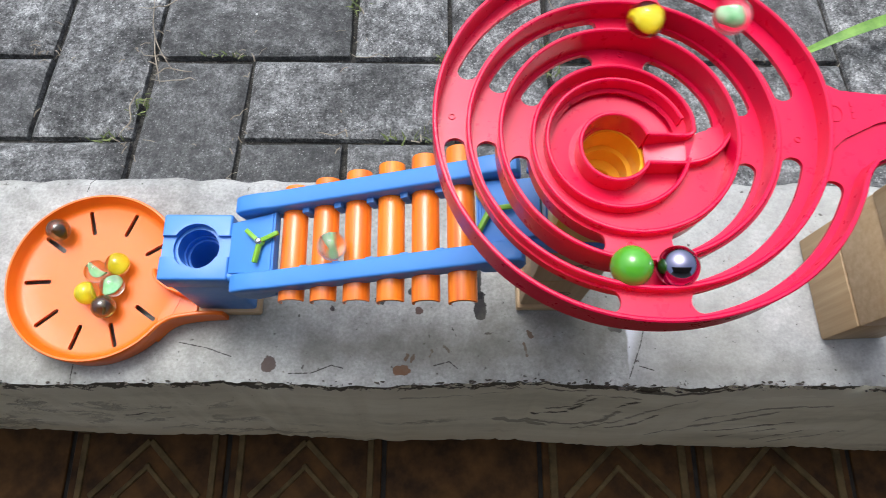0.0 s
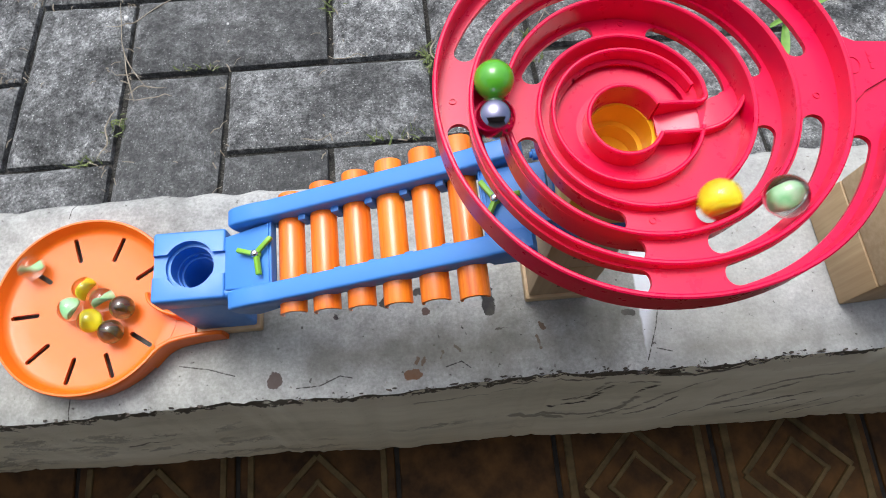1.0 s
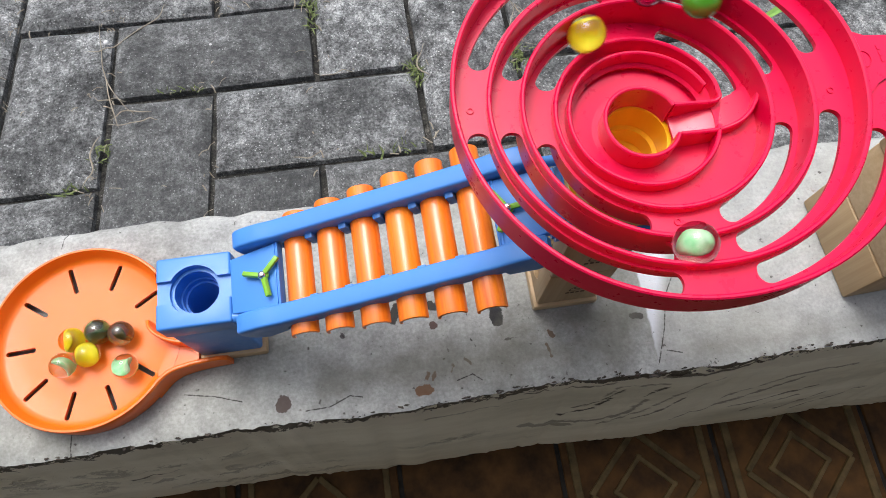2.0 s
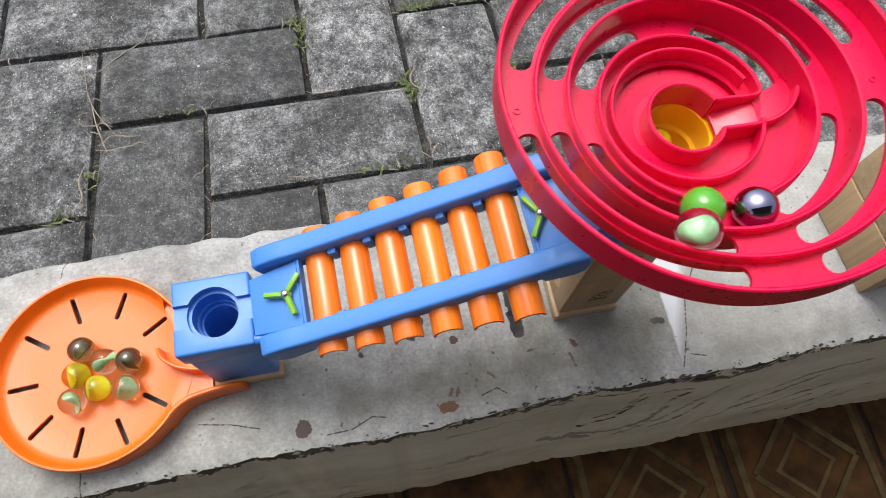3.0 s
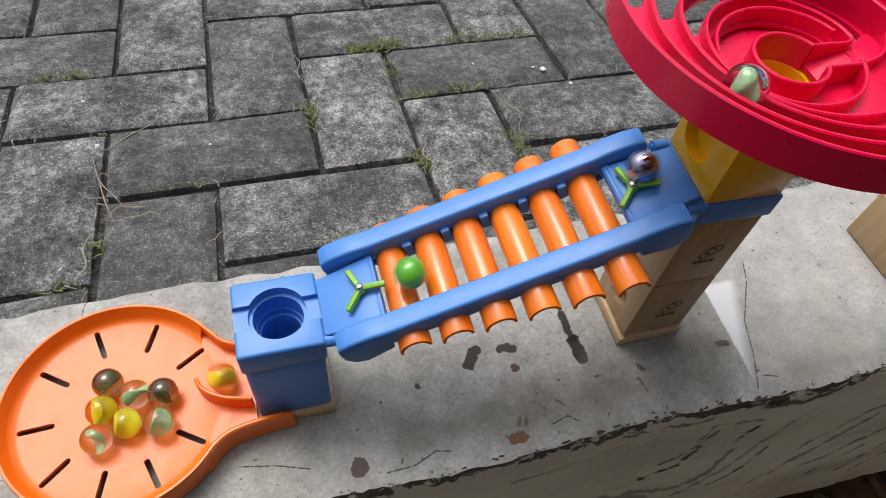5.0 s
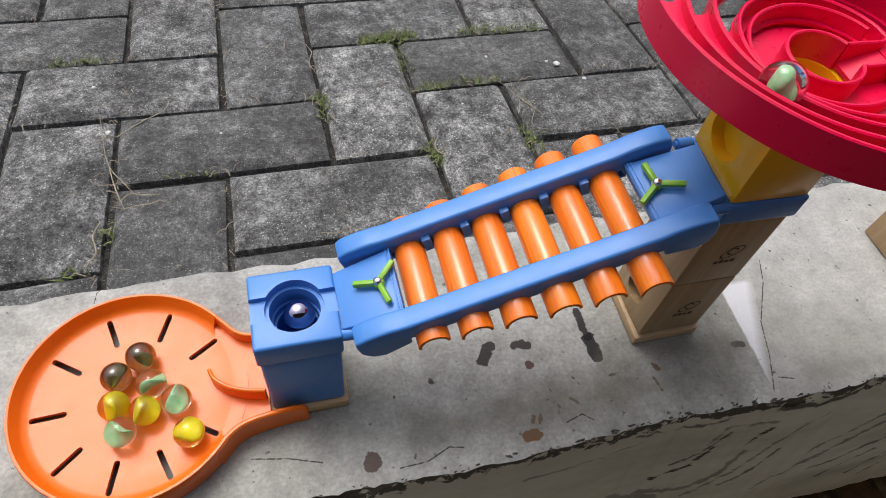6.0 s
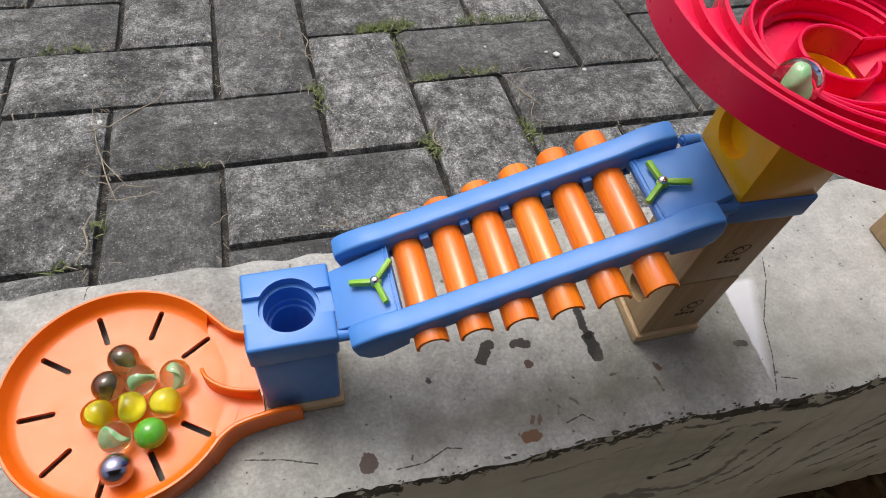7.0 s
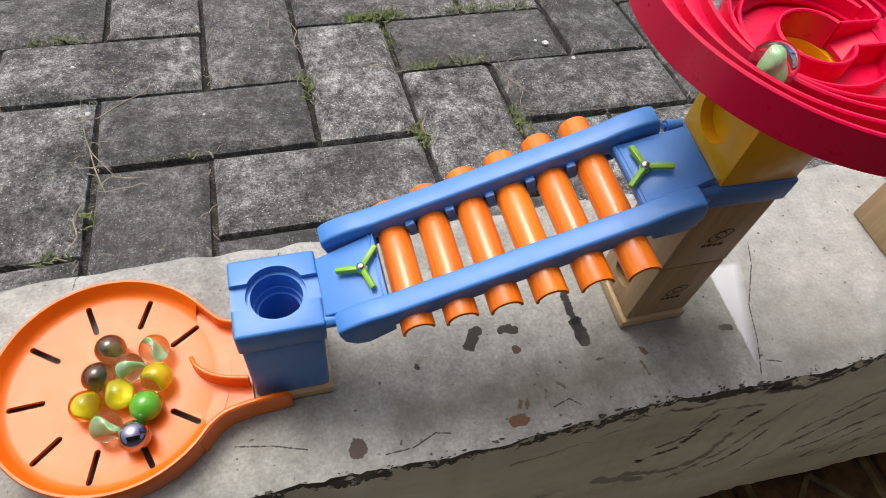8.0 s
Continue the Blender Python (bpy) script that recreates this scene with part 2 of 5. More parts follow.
    for a, b, r, c in (((-0.1225, 0.1205), (-0.1225, 0.1185), 0.0052, (0.085, 0.06, 0.05)),
                       ((-0.030, 0.1150), (-0.0255, 0.1150), 0.0040, (0.15, 0.06, 0.018)),
                       ((-0.0215, 0.1215), (-0.0195, 0.1265), 0.0017, (0.12, 0.05, 0.02)),
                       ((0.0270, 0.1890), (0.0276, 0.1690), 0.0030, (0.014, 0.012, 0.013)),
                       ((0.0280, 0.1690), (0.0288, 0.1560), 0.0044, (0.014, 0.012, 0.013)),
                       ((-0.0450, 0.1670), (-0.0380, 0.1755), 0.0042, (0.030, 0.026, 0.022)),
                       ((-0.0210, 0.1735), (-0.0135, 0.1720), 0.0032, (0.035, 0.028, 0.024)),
                       ((-0.0163, 0.1585), (-0.0163, 0.1575), 0.0026, (0.09, 0.05, 0.04)),
                       ((-0.0798, 0.1604), (-0.0798, 0.1604), 0.0020, (0.06, 0.05, 0.05)),
                       ((0.1230, 0.1460), (0.1300, 0.1452), 0.0021, (0.06, 0.055, 0.05)),
                       ((0.0020, 0.1330), (0.0055, 0.1290), 0.0012, (0.12, 0.07, 0.04)),
                       ((0.0600, 0.1345), (0.0615, 0.1260), 0.0013, (0.16, 0.09, 0.05)), ((0.0630, 0.1440), (0.0655, 0.1400), 0.0014, (0.14, 0.08, 0.045)),
                       ((-0.0250, 0.1225), (-0.0235, 0.1260), 0.0016, (0.13, 0.055, 0.02)), ((-0.0060, 0.1290), (-0.0085, 0.1250), 0.0013, (0.12, 0.06, 0.03)), ((0.0880, 0.1430), (0.0930, 0.1390), 0.0007, (0.03, 0.027, 0.024)), ((0.0320, 0.1420), (0.0405, 0.1425), 0.0006, (0.03, 0.027, 0.024)), ((0.0080, 0.1465), (0.0110, 0.1400), 0.0006, (0.03, 0.027, 0.024))):
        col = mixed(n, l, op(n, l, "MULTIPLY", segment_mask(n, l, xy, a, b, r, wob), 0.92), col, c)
    dirt_wob = op(n, l, "MULTIPLY", op(n, l, "SUBTRACT", tex(n, l, pos, 22, 6, 0.7), 0.5), 0.055)
    for a, b, r in (((-0.085, 0.132), (0.105, 0.128), 0.024), ((0.16, 0.118), (0.30, 0.117), 0.012), ((0.04, 0.150), (0.12, 0.150), 0.016)):
        col = mixed(n, l, op(n, l, "MULTIPLY", segment_mask(n, l, xy, a, b, r, dirt_wob, 0.022), 0.62), col, (0.155, 0.15, 0.115))
    crack = None
    for a, b in (((-0.188, 0.1345), (-0.168, 0.1305)), ((-0.168, 0.1305), (-0.150, 0.1245)), ((-0.108, 0.1125), (-0.092, 0.1130)),
                 ((-0.092, 0.1130), (-0.078, 0.1185)), ((-0.078, 0.1185), (-0.070, 0.1165)), ((0.1340, 0.110), (0.1440, 0.134)),
                 ((0.1440, 0.134), (0.1510, 0.158)), ((0.1510, 0.158), (0.1690, 0.187)), ((0.169, 0.187), (0.176, 0.205)),
                 ((-0.2745, 0.252), (-0.2730, 0.270)), ((-0.262, 0.104), (-0.261, 0.118)), ((-0.005, 0.1185), (0.006, 0.1215)), ((0.006, 0.1215), (0.012, 0.1165)),
                 ((0.142, 0.119), (0.152, 0.116))):
        k = segment_mask(n, l, xy, a, b, 0.0007, op(n, l, "ABSOLUTE", wob2), 0.0004)
        crack = k if crack is None else op(n, l, "MAXIMUM", crack, k)
    col = mixed(n, l, op(n, l, "MULTIPLY", crack, 0.9), col, (0.035, 0.03, 0.025))
    # front face: bare grey render with long dark splits and mould
    fc = coords(n, l, (4.5, 9, 7.5), "Object")
    face = ramp(n, l, tex(n, l, coords(n, l, (2.5, 12, 9)), 2.2, 5, 0.6), [(0.30, (0.52, 0.505, 0.375)), (0.50, (0.69, 0.67, 0.515)), (0.70, (0.79, 0.775, 0.625))])
    split = ramp(n, l, op(n, l, "ABSOLUTE", op(n, l, "SUBTRACT", tex(n, l, fc, 1.0, 7, 0.72), 0.5)), [(0.012, 1.0), (0.026, 0.0)])
    where = ramp(n, l, tex(n, l, coords(n, l, (3, 9, 8)), 1.3, 3), [(0.50, 0.0), (0.55, 1.0)])
    blot = ramp(n, l, tex(n, l, coords(n, l, (5, 20, 18)), 1.0, 5, 0.62), [(0.60, 0.0), (0.70, 1.0)])
    face = mixed(n, l, op(n, l, "MULTIPLY", blot, 0.25), face, (0.12, 0.115, 0.085))
    away = op(n, l, "ADD", ramp(n, l, sep.outputs[0], [(0.0, 1.0), (0.03, 0.0)]), ramp(n, l, sep.outputs[0], [(0.36, 0.0), (0.45, 1.0)]))
    split = op(n, l, "MULTIPLY", split, away)
    # a paler torn strip of paint under the edge
    torn = op(n, l, "ADD", op(n, l, "ADD", sep.outputs[2], 0.030), op(n, l, "MULTIPLY", op(n, l, "SUBTRACT", tex(n, l, coords(n, l, (14, 1, 40)), 1.0, 4, 0.6), 0.5), 0.060))
    torn = op(n, l, "MINIMUM", op(n, l, "MAXIMUM", op(n, l, "MULTIPLY", torn, 900.0), 0.0), 1.0)
    face = mixed(n, l, op(n, l, "MULTIPLY", torn, 0.45), face, (0.66, 0.63, 0.50))
    # long leaning splits
    xz = (sep.outputs[0], sep.outputs[2])
    rag = op(n, l, "MULTIPLY", op(n, l, "SUBTRACT", tex(n, l, coords(n, l, (55, 40, 120)), 1.0, 6, 0.75), 0.5), 0.020)
    cracks = None
    for run, r, deep in ((((0.079, -0.100), (0.102, -0.085), (0.112, -0.061)), 0.0022, 1.0), (((0.072, -0.124), (0.119, -0.132), (0.139, -0.115), (0.145, -0.082)), 0.0034, 0.6), (((0.142, -0.064), (0.151, -0.046)), 0.0020, 1.0),
                         (((0.106, -0.052), (0.113, -0.030), (0.150, -0.034)), 0.0018, 0.6), (((0.149, -0.141), (0.165, -0.126), (0.179, -0.089)), 0.0016, 0.8), (((0.193, -0.172), (0.231, -0.142), (0.257, -0.111), (0.278, -0.086)), 0.0026, 0.65),
                         (((0.248, -0.163), (0.268, -0.155), (0.309, -0.119)), 0.0020, 0.8), (((0.307, -0.201), (0.336, -0.160)), 0.0018, 0.7), (((0.144, -0.014), (0.177, -0.018), (0.204, -0.015)), 0.0032, 0.9), (((0.043, -0.017), (0.078, -0.020), (0.106, -0.018)), 0.0014, 0.8),
                         (((-0.259, -0.095), (-0.212, -0.090)), 0.0011, 0.9), (((0.223, -0.118), (0.265, -0.073), (0.309, -0.060)), 0.0020, 0.6),
                         (((0.120, -0.150), (0.150, -0.118), (0.168, -0.070), (0.196, -0.040)), 0.0018, 0.6), (((0.088, -0.078), (0.104, -0.066), (0.118, -0.040)), 0.0014, 0.9), (((0.270, -0.190), (0.305, -0.150)), 0.0016, 0.7), (((0.330, -0.215), (0.380, -0.170)), 0.0020, 0.7), (((0.050, -0.120), (0.090, -0.138)), 0.0040, 0.55),
                         (((-0.030, -0.040), (0.014, -0.037), (0.047, -0.028)), 0.0012, 0.5)):
        for a, b in zip(run, run[1:]):
            k = op(n, l, "MULTIPLY", segment_mask(n, l, xz, a, b, r * 1.5, rag, 0.0024), deep)
            cracks = k if cracks is None else op(n, l, "MAXIMUM", cracks, k)
    face = mixed(n, l, op(n, l, "MULTIPLY", op(n, l, "MULTIPLY", split, where), 0.4), face, (0.03, 0.026, 0.02))
    face = mixed(n, l, op(n, l, "MULTIPLY", cracks, 0.92), face, (0.028, 0.024, 0.018))
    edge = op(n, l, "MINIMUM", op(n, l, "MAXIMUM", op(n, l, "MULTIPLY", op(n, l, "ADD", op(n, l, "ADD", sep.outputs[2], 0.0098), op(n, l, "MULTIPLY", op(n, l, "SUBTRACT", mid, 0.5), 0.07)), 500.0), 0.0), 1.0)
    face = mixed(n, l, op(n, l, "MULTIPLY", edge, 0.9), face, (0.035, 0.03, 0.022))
    inland = ramp(n, l, sep.outputs[1], [(0.150, 0.0), (0.160, 1.0)])
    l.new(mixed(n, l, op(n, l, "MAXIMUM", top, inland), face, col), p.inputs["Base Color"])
    p.inputs["Roughness"].default_value = 0.8
    p.inputs["Specular IOR Level"].default_value = 0.25
    hgt = op(n, l, "SUBTRACT", op(n, l, "ADD", op(n, l, "MULTIPLY", mid, 0.5), op(n, l, "MULTIPLY", fine, 0.25)), op(n, l, "ADD", pit, op(n, l, "MULTIPLY", op(n, l, "MULTIPLY", op(n, l, "MULTIPLY", split, where), op(n, l, "SUBTRACT", 1.0, top)), 2.0)))
    bump(n, l, p, hgt, 0.5, 0.0012)
    return m


PLASTER = ledge_mat()
TILE_A = paint("brown_glazed_tile", (0.028, 0.014, 0.005), (0.105, 0.050, 0.014), 0.7, 22)
TILE_B = paint("tan_tile_relief", (0.060, 0.042, 0.017), (0.135, 0.092, 0.038), 0.7, 40)
GROUT = paint("black_grout", (0.012, 0.01, 0.008), (0.03, 0.026, 0.02), 0.9, 60)
WALLPAINT = paint("dim_wall_paint", (0.30, 0.28, 0.24), (0.38, 0.36, 0.31), 0.85, 3)
for _m in (TILE_A, TILE_B):
    _m.node_tree.nodes["Principled BSDF"].inputs["Specular IOR Level"].default_value = 0.15
LEAF = paint("fresh_leaf", (0.10, 0.22, 0.03), (0.20, 0.36, 0.06), 0.5, 60)
MOSS = paint("moss_green", (0.075, 0.105, 0.030), (0.20, 0.24, 0.085), 0.8, 120)
STRAW = paint("dry_straw", (0.22, 0.185, 0.135), (0.40, 0.355, 0.275), 0.8, 90)
CRUMB = paint("dark_crumbs", (0.022, 0.018, 0.014), (0.085, 0.070, 0.055), 0.9, 260)
PEBBLE = paint("white_pebble", (0.55, 0.55, 0.54), (0.7, 0.7, 0.69), 0.7, 90)


# ---- mesh helpers ----
def mesh_of(bm, name, material, smooth=35):
    bmesh.ops.recalc_face_normals(bm, faces=bm.faces)
    me = bpy.data.meshes.new(name)
    bm.to_mesh(me)
    bm.free()
    me.materials.append(material)
    if smooth:
        me.polygons.foreach_set("use_smooth", [True] * len(me.polygons))
        me.set_sharp_from_angle(angle=radians(smooth))
    return me


def thing(name, m=None, label="", category="", group="", kind=""):
    ob = new(name)
    ob.empty_display_size = 0.01
    if m is not None:
        ob.matrix_basis = m
    return tagged(ob, label, category, group, kind)


def part(name, bm, material, parent, label="", m=None, smooth=35):
    ob = new(name, mesh_of(bm, name, material, smooth))
    ob.parent = parent
    if m is not None:
        ob.matrix_basis = m
    return tagged(ob, label)


def whole(name, bm, material, label, category="", group="", kind="", m=None, smooth=35):
    ob = new(name, mesh_of(bm, name, material, smooth))
    if m is not None:
        ob.matrix_basis = m
    return tagged(ob, label, category, group, kind)


def box(x0, x1, y0, y1, z0, z1, bevel=0.0, segments=2):
    bm = bmesh.new()
    bmesh.ops.create_cube(bm, size=1, matrix=Matrix.Translation(((x0 + x1) / 2, (y0 + y1) / 2, (z0 + z1) / 2)) @ Matrix.Diagonal((x1 - x0, y1 - y0, z1 - z0, 1)))
    if bevel:
        bmesh.ops.bevel(bm, geom=bm.edges[:], offset=bevel, segments=segments, affect="EDGES", profile=0.5)
    return bm


def tube(r0, r1, z0, z1, m=None, n=40, bevel=0.0):
    bm = bmesh.new()
    bmesh.ops.create_cone(bm, cap_ends=True, segments=n, radius1=r0, radius2=r1, depth=z1 - z0, matrix=(m or Matrix()) @ Matrix.Translation((0, 0, (z0 + z1) / 2)))
    if bevel:
        bmesh.ops.bevel(bm, geom=[e for e in bm.edges if len(e.link_faces) == 2 and any(len(f.verts) > 4 for f in e.link_faces)], offset=bevel, segments=2, affect="EDGES")
    return bm


def peg(x0, x1, y, z, r):
    """A short round pin along x with rounded ends."""
    return tube(r, r, x0, x1, Matrix.Translation((0, y, z)) @ pose(0, 0, 0, 0, 90, 0), 24, r * 0.45)


def joined(*bms):
    out = bmesh.new()
    for b in bms:
        me = bpy.data.meshes.new("t")
        b.to_mesh(me)
        b.free()
        out.from_mesh(me)
        bpy.data.meshes.remove(me)
    return out


def cut(bm, *cutters):
    """bm less the cutters."""
    a = bpy.data.objects.new("a", bpy.data.meshes.new("a"))
    bm.to_mesh(a.data)
    bm.free()
    scene.collection.objects.link(a)
    made = []
    for c in cutters:
        o = bpy.data.objects.new("c", bpy.data.meshes.new("c"))
        bmesh.ops.recalc_face_normals(c, faces=c.faces)
        c.to_mesh(o.data)
        c.free()
        scene.collection.objects.link(o)
        made.append(o)
        b = a.modifiers.new("b", "BOOLEAN")
        b.operation, b.object, b.solver = "DIFFERENCE", o, "EXACT"
    dg = bpy.context.evaluated_depsgraph_get()
    me = bpy.data.meshes.new_from_object(a.evaluated_get(dg))
    out = bmesh.new()
    out.from_mesh(me)
    for o in (a, *made):
        bpy.data.objects.remove(o)
    bpy.data.meshes.remove(me)
    return out


def lathe(profile, n=72):
    """A closed ring of (r, z) turned round z."""
    bm = bmesh.new()
    rings = []
    for r, z in profile:
        rings.append([bm.verts.new((r * math.cos(2 * math.pi * k / n), r * math.sin(2 * math.pi * k / n), z)) for k in range(n)] if r > 1e-6 else [bm.verts.new((0, 0, z))])
    for a, b in zip(rings, rings[1:]):
        for k in range(n):
            k2 = (k + 1) % n
            if len(a) == 1:
                bm.faces.new((a[0], b[k], b[k2]))
            elif len(b) == 1:
                bm.faces.new((a[k], b[0], a[k2]))
            else:
                bm.faces.new((a[k], b[k], b[k2], a[k2]))
    return bm


def ribbon(path, thick):
    """A standing wall along path rows (x, y, z_bottom, z_top), with its upper edge rounded off."""
    bm = bmesh.new()
    secs = []
    for k, (x, y, z0, z1) in enumerate(path):
        a, b = path[max(k - 1, 0)], path[min(k + 1, len(path) - 1)]
        d = Vector((b[0] - a[0], b[1] - a[1])).normalized()
        nx, ny = -d.y * thick / 2, d.x * thick / 2
        e = min(thick * 0.3, (z1 - z0) * 0.4)
        secs.append([bm.verts.new(v) for v in ((x - nx, y - ny, z0), (x - nx, y - ny, z1 - e), (x - nx * 0.4, y - ny * 0.4, z1), (x + nx * 0.4, y + ny * 0.4, z1), (x + nx, y + ny, z1 - e), (x + nx, y + ny, z0))])
    for a, b in zip(secs, secs[1:]):
        for k in range(6):
            bm.faces.new((a[k], a[(k + 1) % 6], b[(k + 1) % 6], b[k]))
    bm.faces.new(secs[0])
    bm.faces.new(secs[-1][::-1])
    return bm


def spline(table, step):
    """A smooth curve through rows (s, v...), as a list of rows at even steps of s, and as a function."""
    s = [r[0] for r in table]

    def at(x):
        x = min(max(x, s[0]), s[-1])
        k = max(i for i in range(len(s) - 1) if s[i] <= x)
        out = []
        for c in range(1, len(table[0])):
            v = [r[c] for r in table]
            h = s[k + 1] - s[k]
            u = (x - s[k]) / h
            m0 = (v[k + 1] - v[k - 1]) / (s[k + 1] - s[k - 1]) if k > 0 else (v[k + 1] - v[k]) / h
            m1 = (v[k + 2] - v[k]) / (s[k + 2] - s[k]) if k + 2 < len(s) else (v[k + 1] - v[k]) / h
            out.append((2 * u**3 - 3 * u**2 + 1) * v[k] + (u**3 - 2 * u**2 + u) * h * m0 + (3 * u**2 - 2 * u**3) * v[k + 1] + (u**3 - u**2) * h * m1)
        return out
    return at


def sweep(points, r, n=6, taper=True):
    """A round thread through points, thinner to its ends."""
    bm = bmesh.new()
    pts = [Vector(p) for p in points]
    prev = None
    for k, p in enumerate(pts):
        d = (pts[min(k + 1, len(pts) - 1)] - pts[max(k - 1, 0)]).normalized()
        side = d.cross(Vector((0, 0, 1))).normalized()
        up = side.cross(d)
        rr = r * (1 - 0.75 * abs(2 * k / (len(pts) - 1) - 1) ** 3) if taper else r
        ring = [bm.verts.new(p + side * rr * math.cos(2 * math.pi * q / n) + up * rr * math.sin(2 * math.pi * q / n)) for q in range(n)]
        if prev:
            for q in range(n):
                bm.faces.new((prev[q], prev[(q + 1) % n], ring[(q + 1) % n], ring[q]))
        prev = ring
    return bm


# ---- ground, ledge and floor ----
PAVE_Z, PAVE_SLOPE = -0.0892, -0.121


def pave_z(y):
    return PAVE_Z + PAVE_SLOPE * y


def ground():
    bm = bmesh.new()
    ys = [0.20, 0.35, 0.6, 0.9, 1.3, 2.0, 4.0]
    rows = [[bm.verts.new((x, y, pave_z(y) - 0.0125)) for x in (-40, -4, -1, 0, 1, 4, 40)] for y in ys]
    rows.append([bm.verts.new((x, 60.0, pave_z(4.0) - 0.5)) for x in (-40, -4, -1, 0, 1, 4, 40)])
    for a, b in zip(rows, rows[1:]):
        for k in range(6):
            bm.faces.new((a[k], a[k + 1], b[k + 1], b[k]))
    return whole("ground", bm, SOIL, "dark soil bedding under the concrete pavers", "ground", kind="structure")


GROUND = ground()


def ledge():
    """A low plastered wall with a level top, chipped front edge and a face that leans out to its foot."""
    bm = bmesh.new()
    xs = np.arange(-1.6, 1.9, 0.004)
    prof = []
    for x in xs:
        f = 0.1055 + 0.0035 * (noise.noise((x * 9, 0, 0))) + 0.0016 * noise.noise((x * 60, 3, 0)) + 0.0012 * noise.noise((x * 190, 9, 0))
        chip = max(0.0, noise.noise((x * 28, 7, 0)) - 0.15) * 0.006 + abs(noise.noise((x * 120, 2, 0))) * 0.0022
        deep = 1 + 0.55 * max(-0.8, min(0.8, x))
        bk = 0.2625 + 0.004 * noise.noise((x * 7, 5, 0)) + 0.003 * noise.noise((x * 55, 6, 0))
        w = 0.0015 * noise.noise((x * 40, 11, 0))
        prof.append([(x, bk + 0.012, -0.16), (x, bk + 0.006, -0.03), (x, bk + 0.002 + w, -0.006), (x, bk - 0.003 + w, -0.0012), (x, bk - 0.010, 0.0), (x, 0.18, 0.0),
                     (x, f + 0.014, 0.0), (x, f + 0.005 + chip, -0.0004), (x, f + chip * 0.4, -0.0022 - chip * 0.3), (x, f - 0.001, -0.007 - chip), (x, f - 0.0015 - 0.4 * chip, -0.014),
                     (x, f - 0.006 + w, -0.05), (x, f - 0.003 - 0.0145 * deep + w, -0.14 * deep), (x, f - 0.003 - 0.023 * deep + w * 0.5, -0.212 * deep), (x, f - 0.001 - 0.023 * deep, -0.222 * deep), (x, f + 0.02, -0.226 * deep), (x, f + 0.02, -0.60)])
    rows = [[bm.verts.new(v) for v in p] for p in prof]
    for a, b in zip(rows, rows[1:]):
        for k in range(len(a) - 1):
            bm.faces.new((a[k], a[k + 1], b[k + 1], b[k]))
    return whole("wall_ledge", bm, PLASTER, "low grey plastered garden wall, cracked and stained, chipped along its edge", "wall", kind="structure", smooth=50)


ledge()


def edge_crumbs():
    """Loose dark grit and plaster crumbs along the broken front edge."""
    rnd = random.Random(23)
    bms = []
    for _ in range(420):
        x = rnd.uniform(-0.42, 0.42)
        dense = 0.5 + 0.5 * noise.noise((x * 14, 4, 0))
        if rnd.random() > (dense + 0.25) * (0.35 if x < -0.05 else 1.0):
            continue
        r = rnd.uniform(0.0003, 0.0009) * (1.9 if abs(x - 0.134) < 0.008 else 1.0)
        bm = bmesh.new()
        bmesh.ops.create_icosphere(bm, subdivisions=1, radius=r)
        y = 0.1062 + 0.0035 * noise.noise((x * 9, 0, 0)) - 0.0005 + rnd.gauss(0.0, 0.0013)
        for v in bm.verts:
            v.co *= rnd.uniform(0.6, 1.35)
        bm.transform(pose(x, y, -0.0008 - 0.9 * max(0.0, 0.1062 - y), rnd.uniform(-15, 15), rnd.uniform(-15, 15), rnd.gauss(0, 12)) @ Matrix.Diagonal((rnd.uniform(1.4, 3.4), 1, 0.6, 1)))
        bms.append(bm)
    return whole("edge_crumbs", joined(*bms), CRUMB, "dark grit and plaster crumbs along the chipped wall edge", "debris", kind="stuff", smooth=0)


edge_crumbs()

FLOOR_Z = -0.42


def lower_floor():
    bm = box(-3.0, 3.4, -2.6, 0.135, FLOOR_Z - 0.05, FLOOR_Z - 0.004)
    return whole("floor", bm, GROUT, "dark grouted floor bed below the low wall", "floor", kind="structure", smooth=0)


LOWER = lower_floor()
# unseen wall behind the camera, added to hold daylight off the lower floor
bm = box(-3.0, 3.4, -2.7, -2.6, -0.5, 2.5)
whole("wall_back", bm, WALLPAINT, "unseen plain wall added behind the low ledge to cut daylight", "wall", kind="structure", smooth=0)
# unseen ceiling, added to block sky; its front edge sets how dark the floor gets
bm = box(-3.0, 3.4, -2.7, -0.75, 2.4, 2.5)
whole("ceiling", bm, WALLPAINT, "unseen plain ceiling added over the tiled floor to dim it", "ceiling", kind="structure", smooth=0)


# ---- towers ----
def wood_block(x0, x1, y0, y1, z0, z1):
    return box(x0, x1, y0, y1, z0, z1, 0.0016)


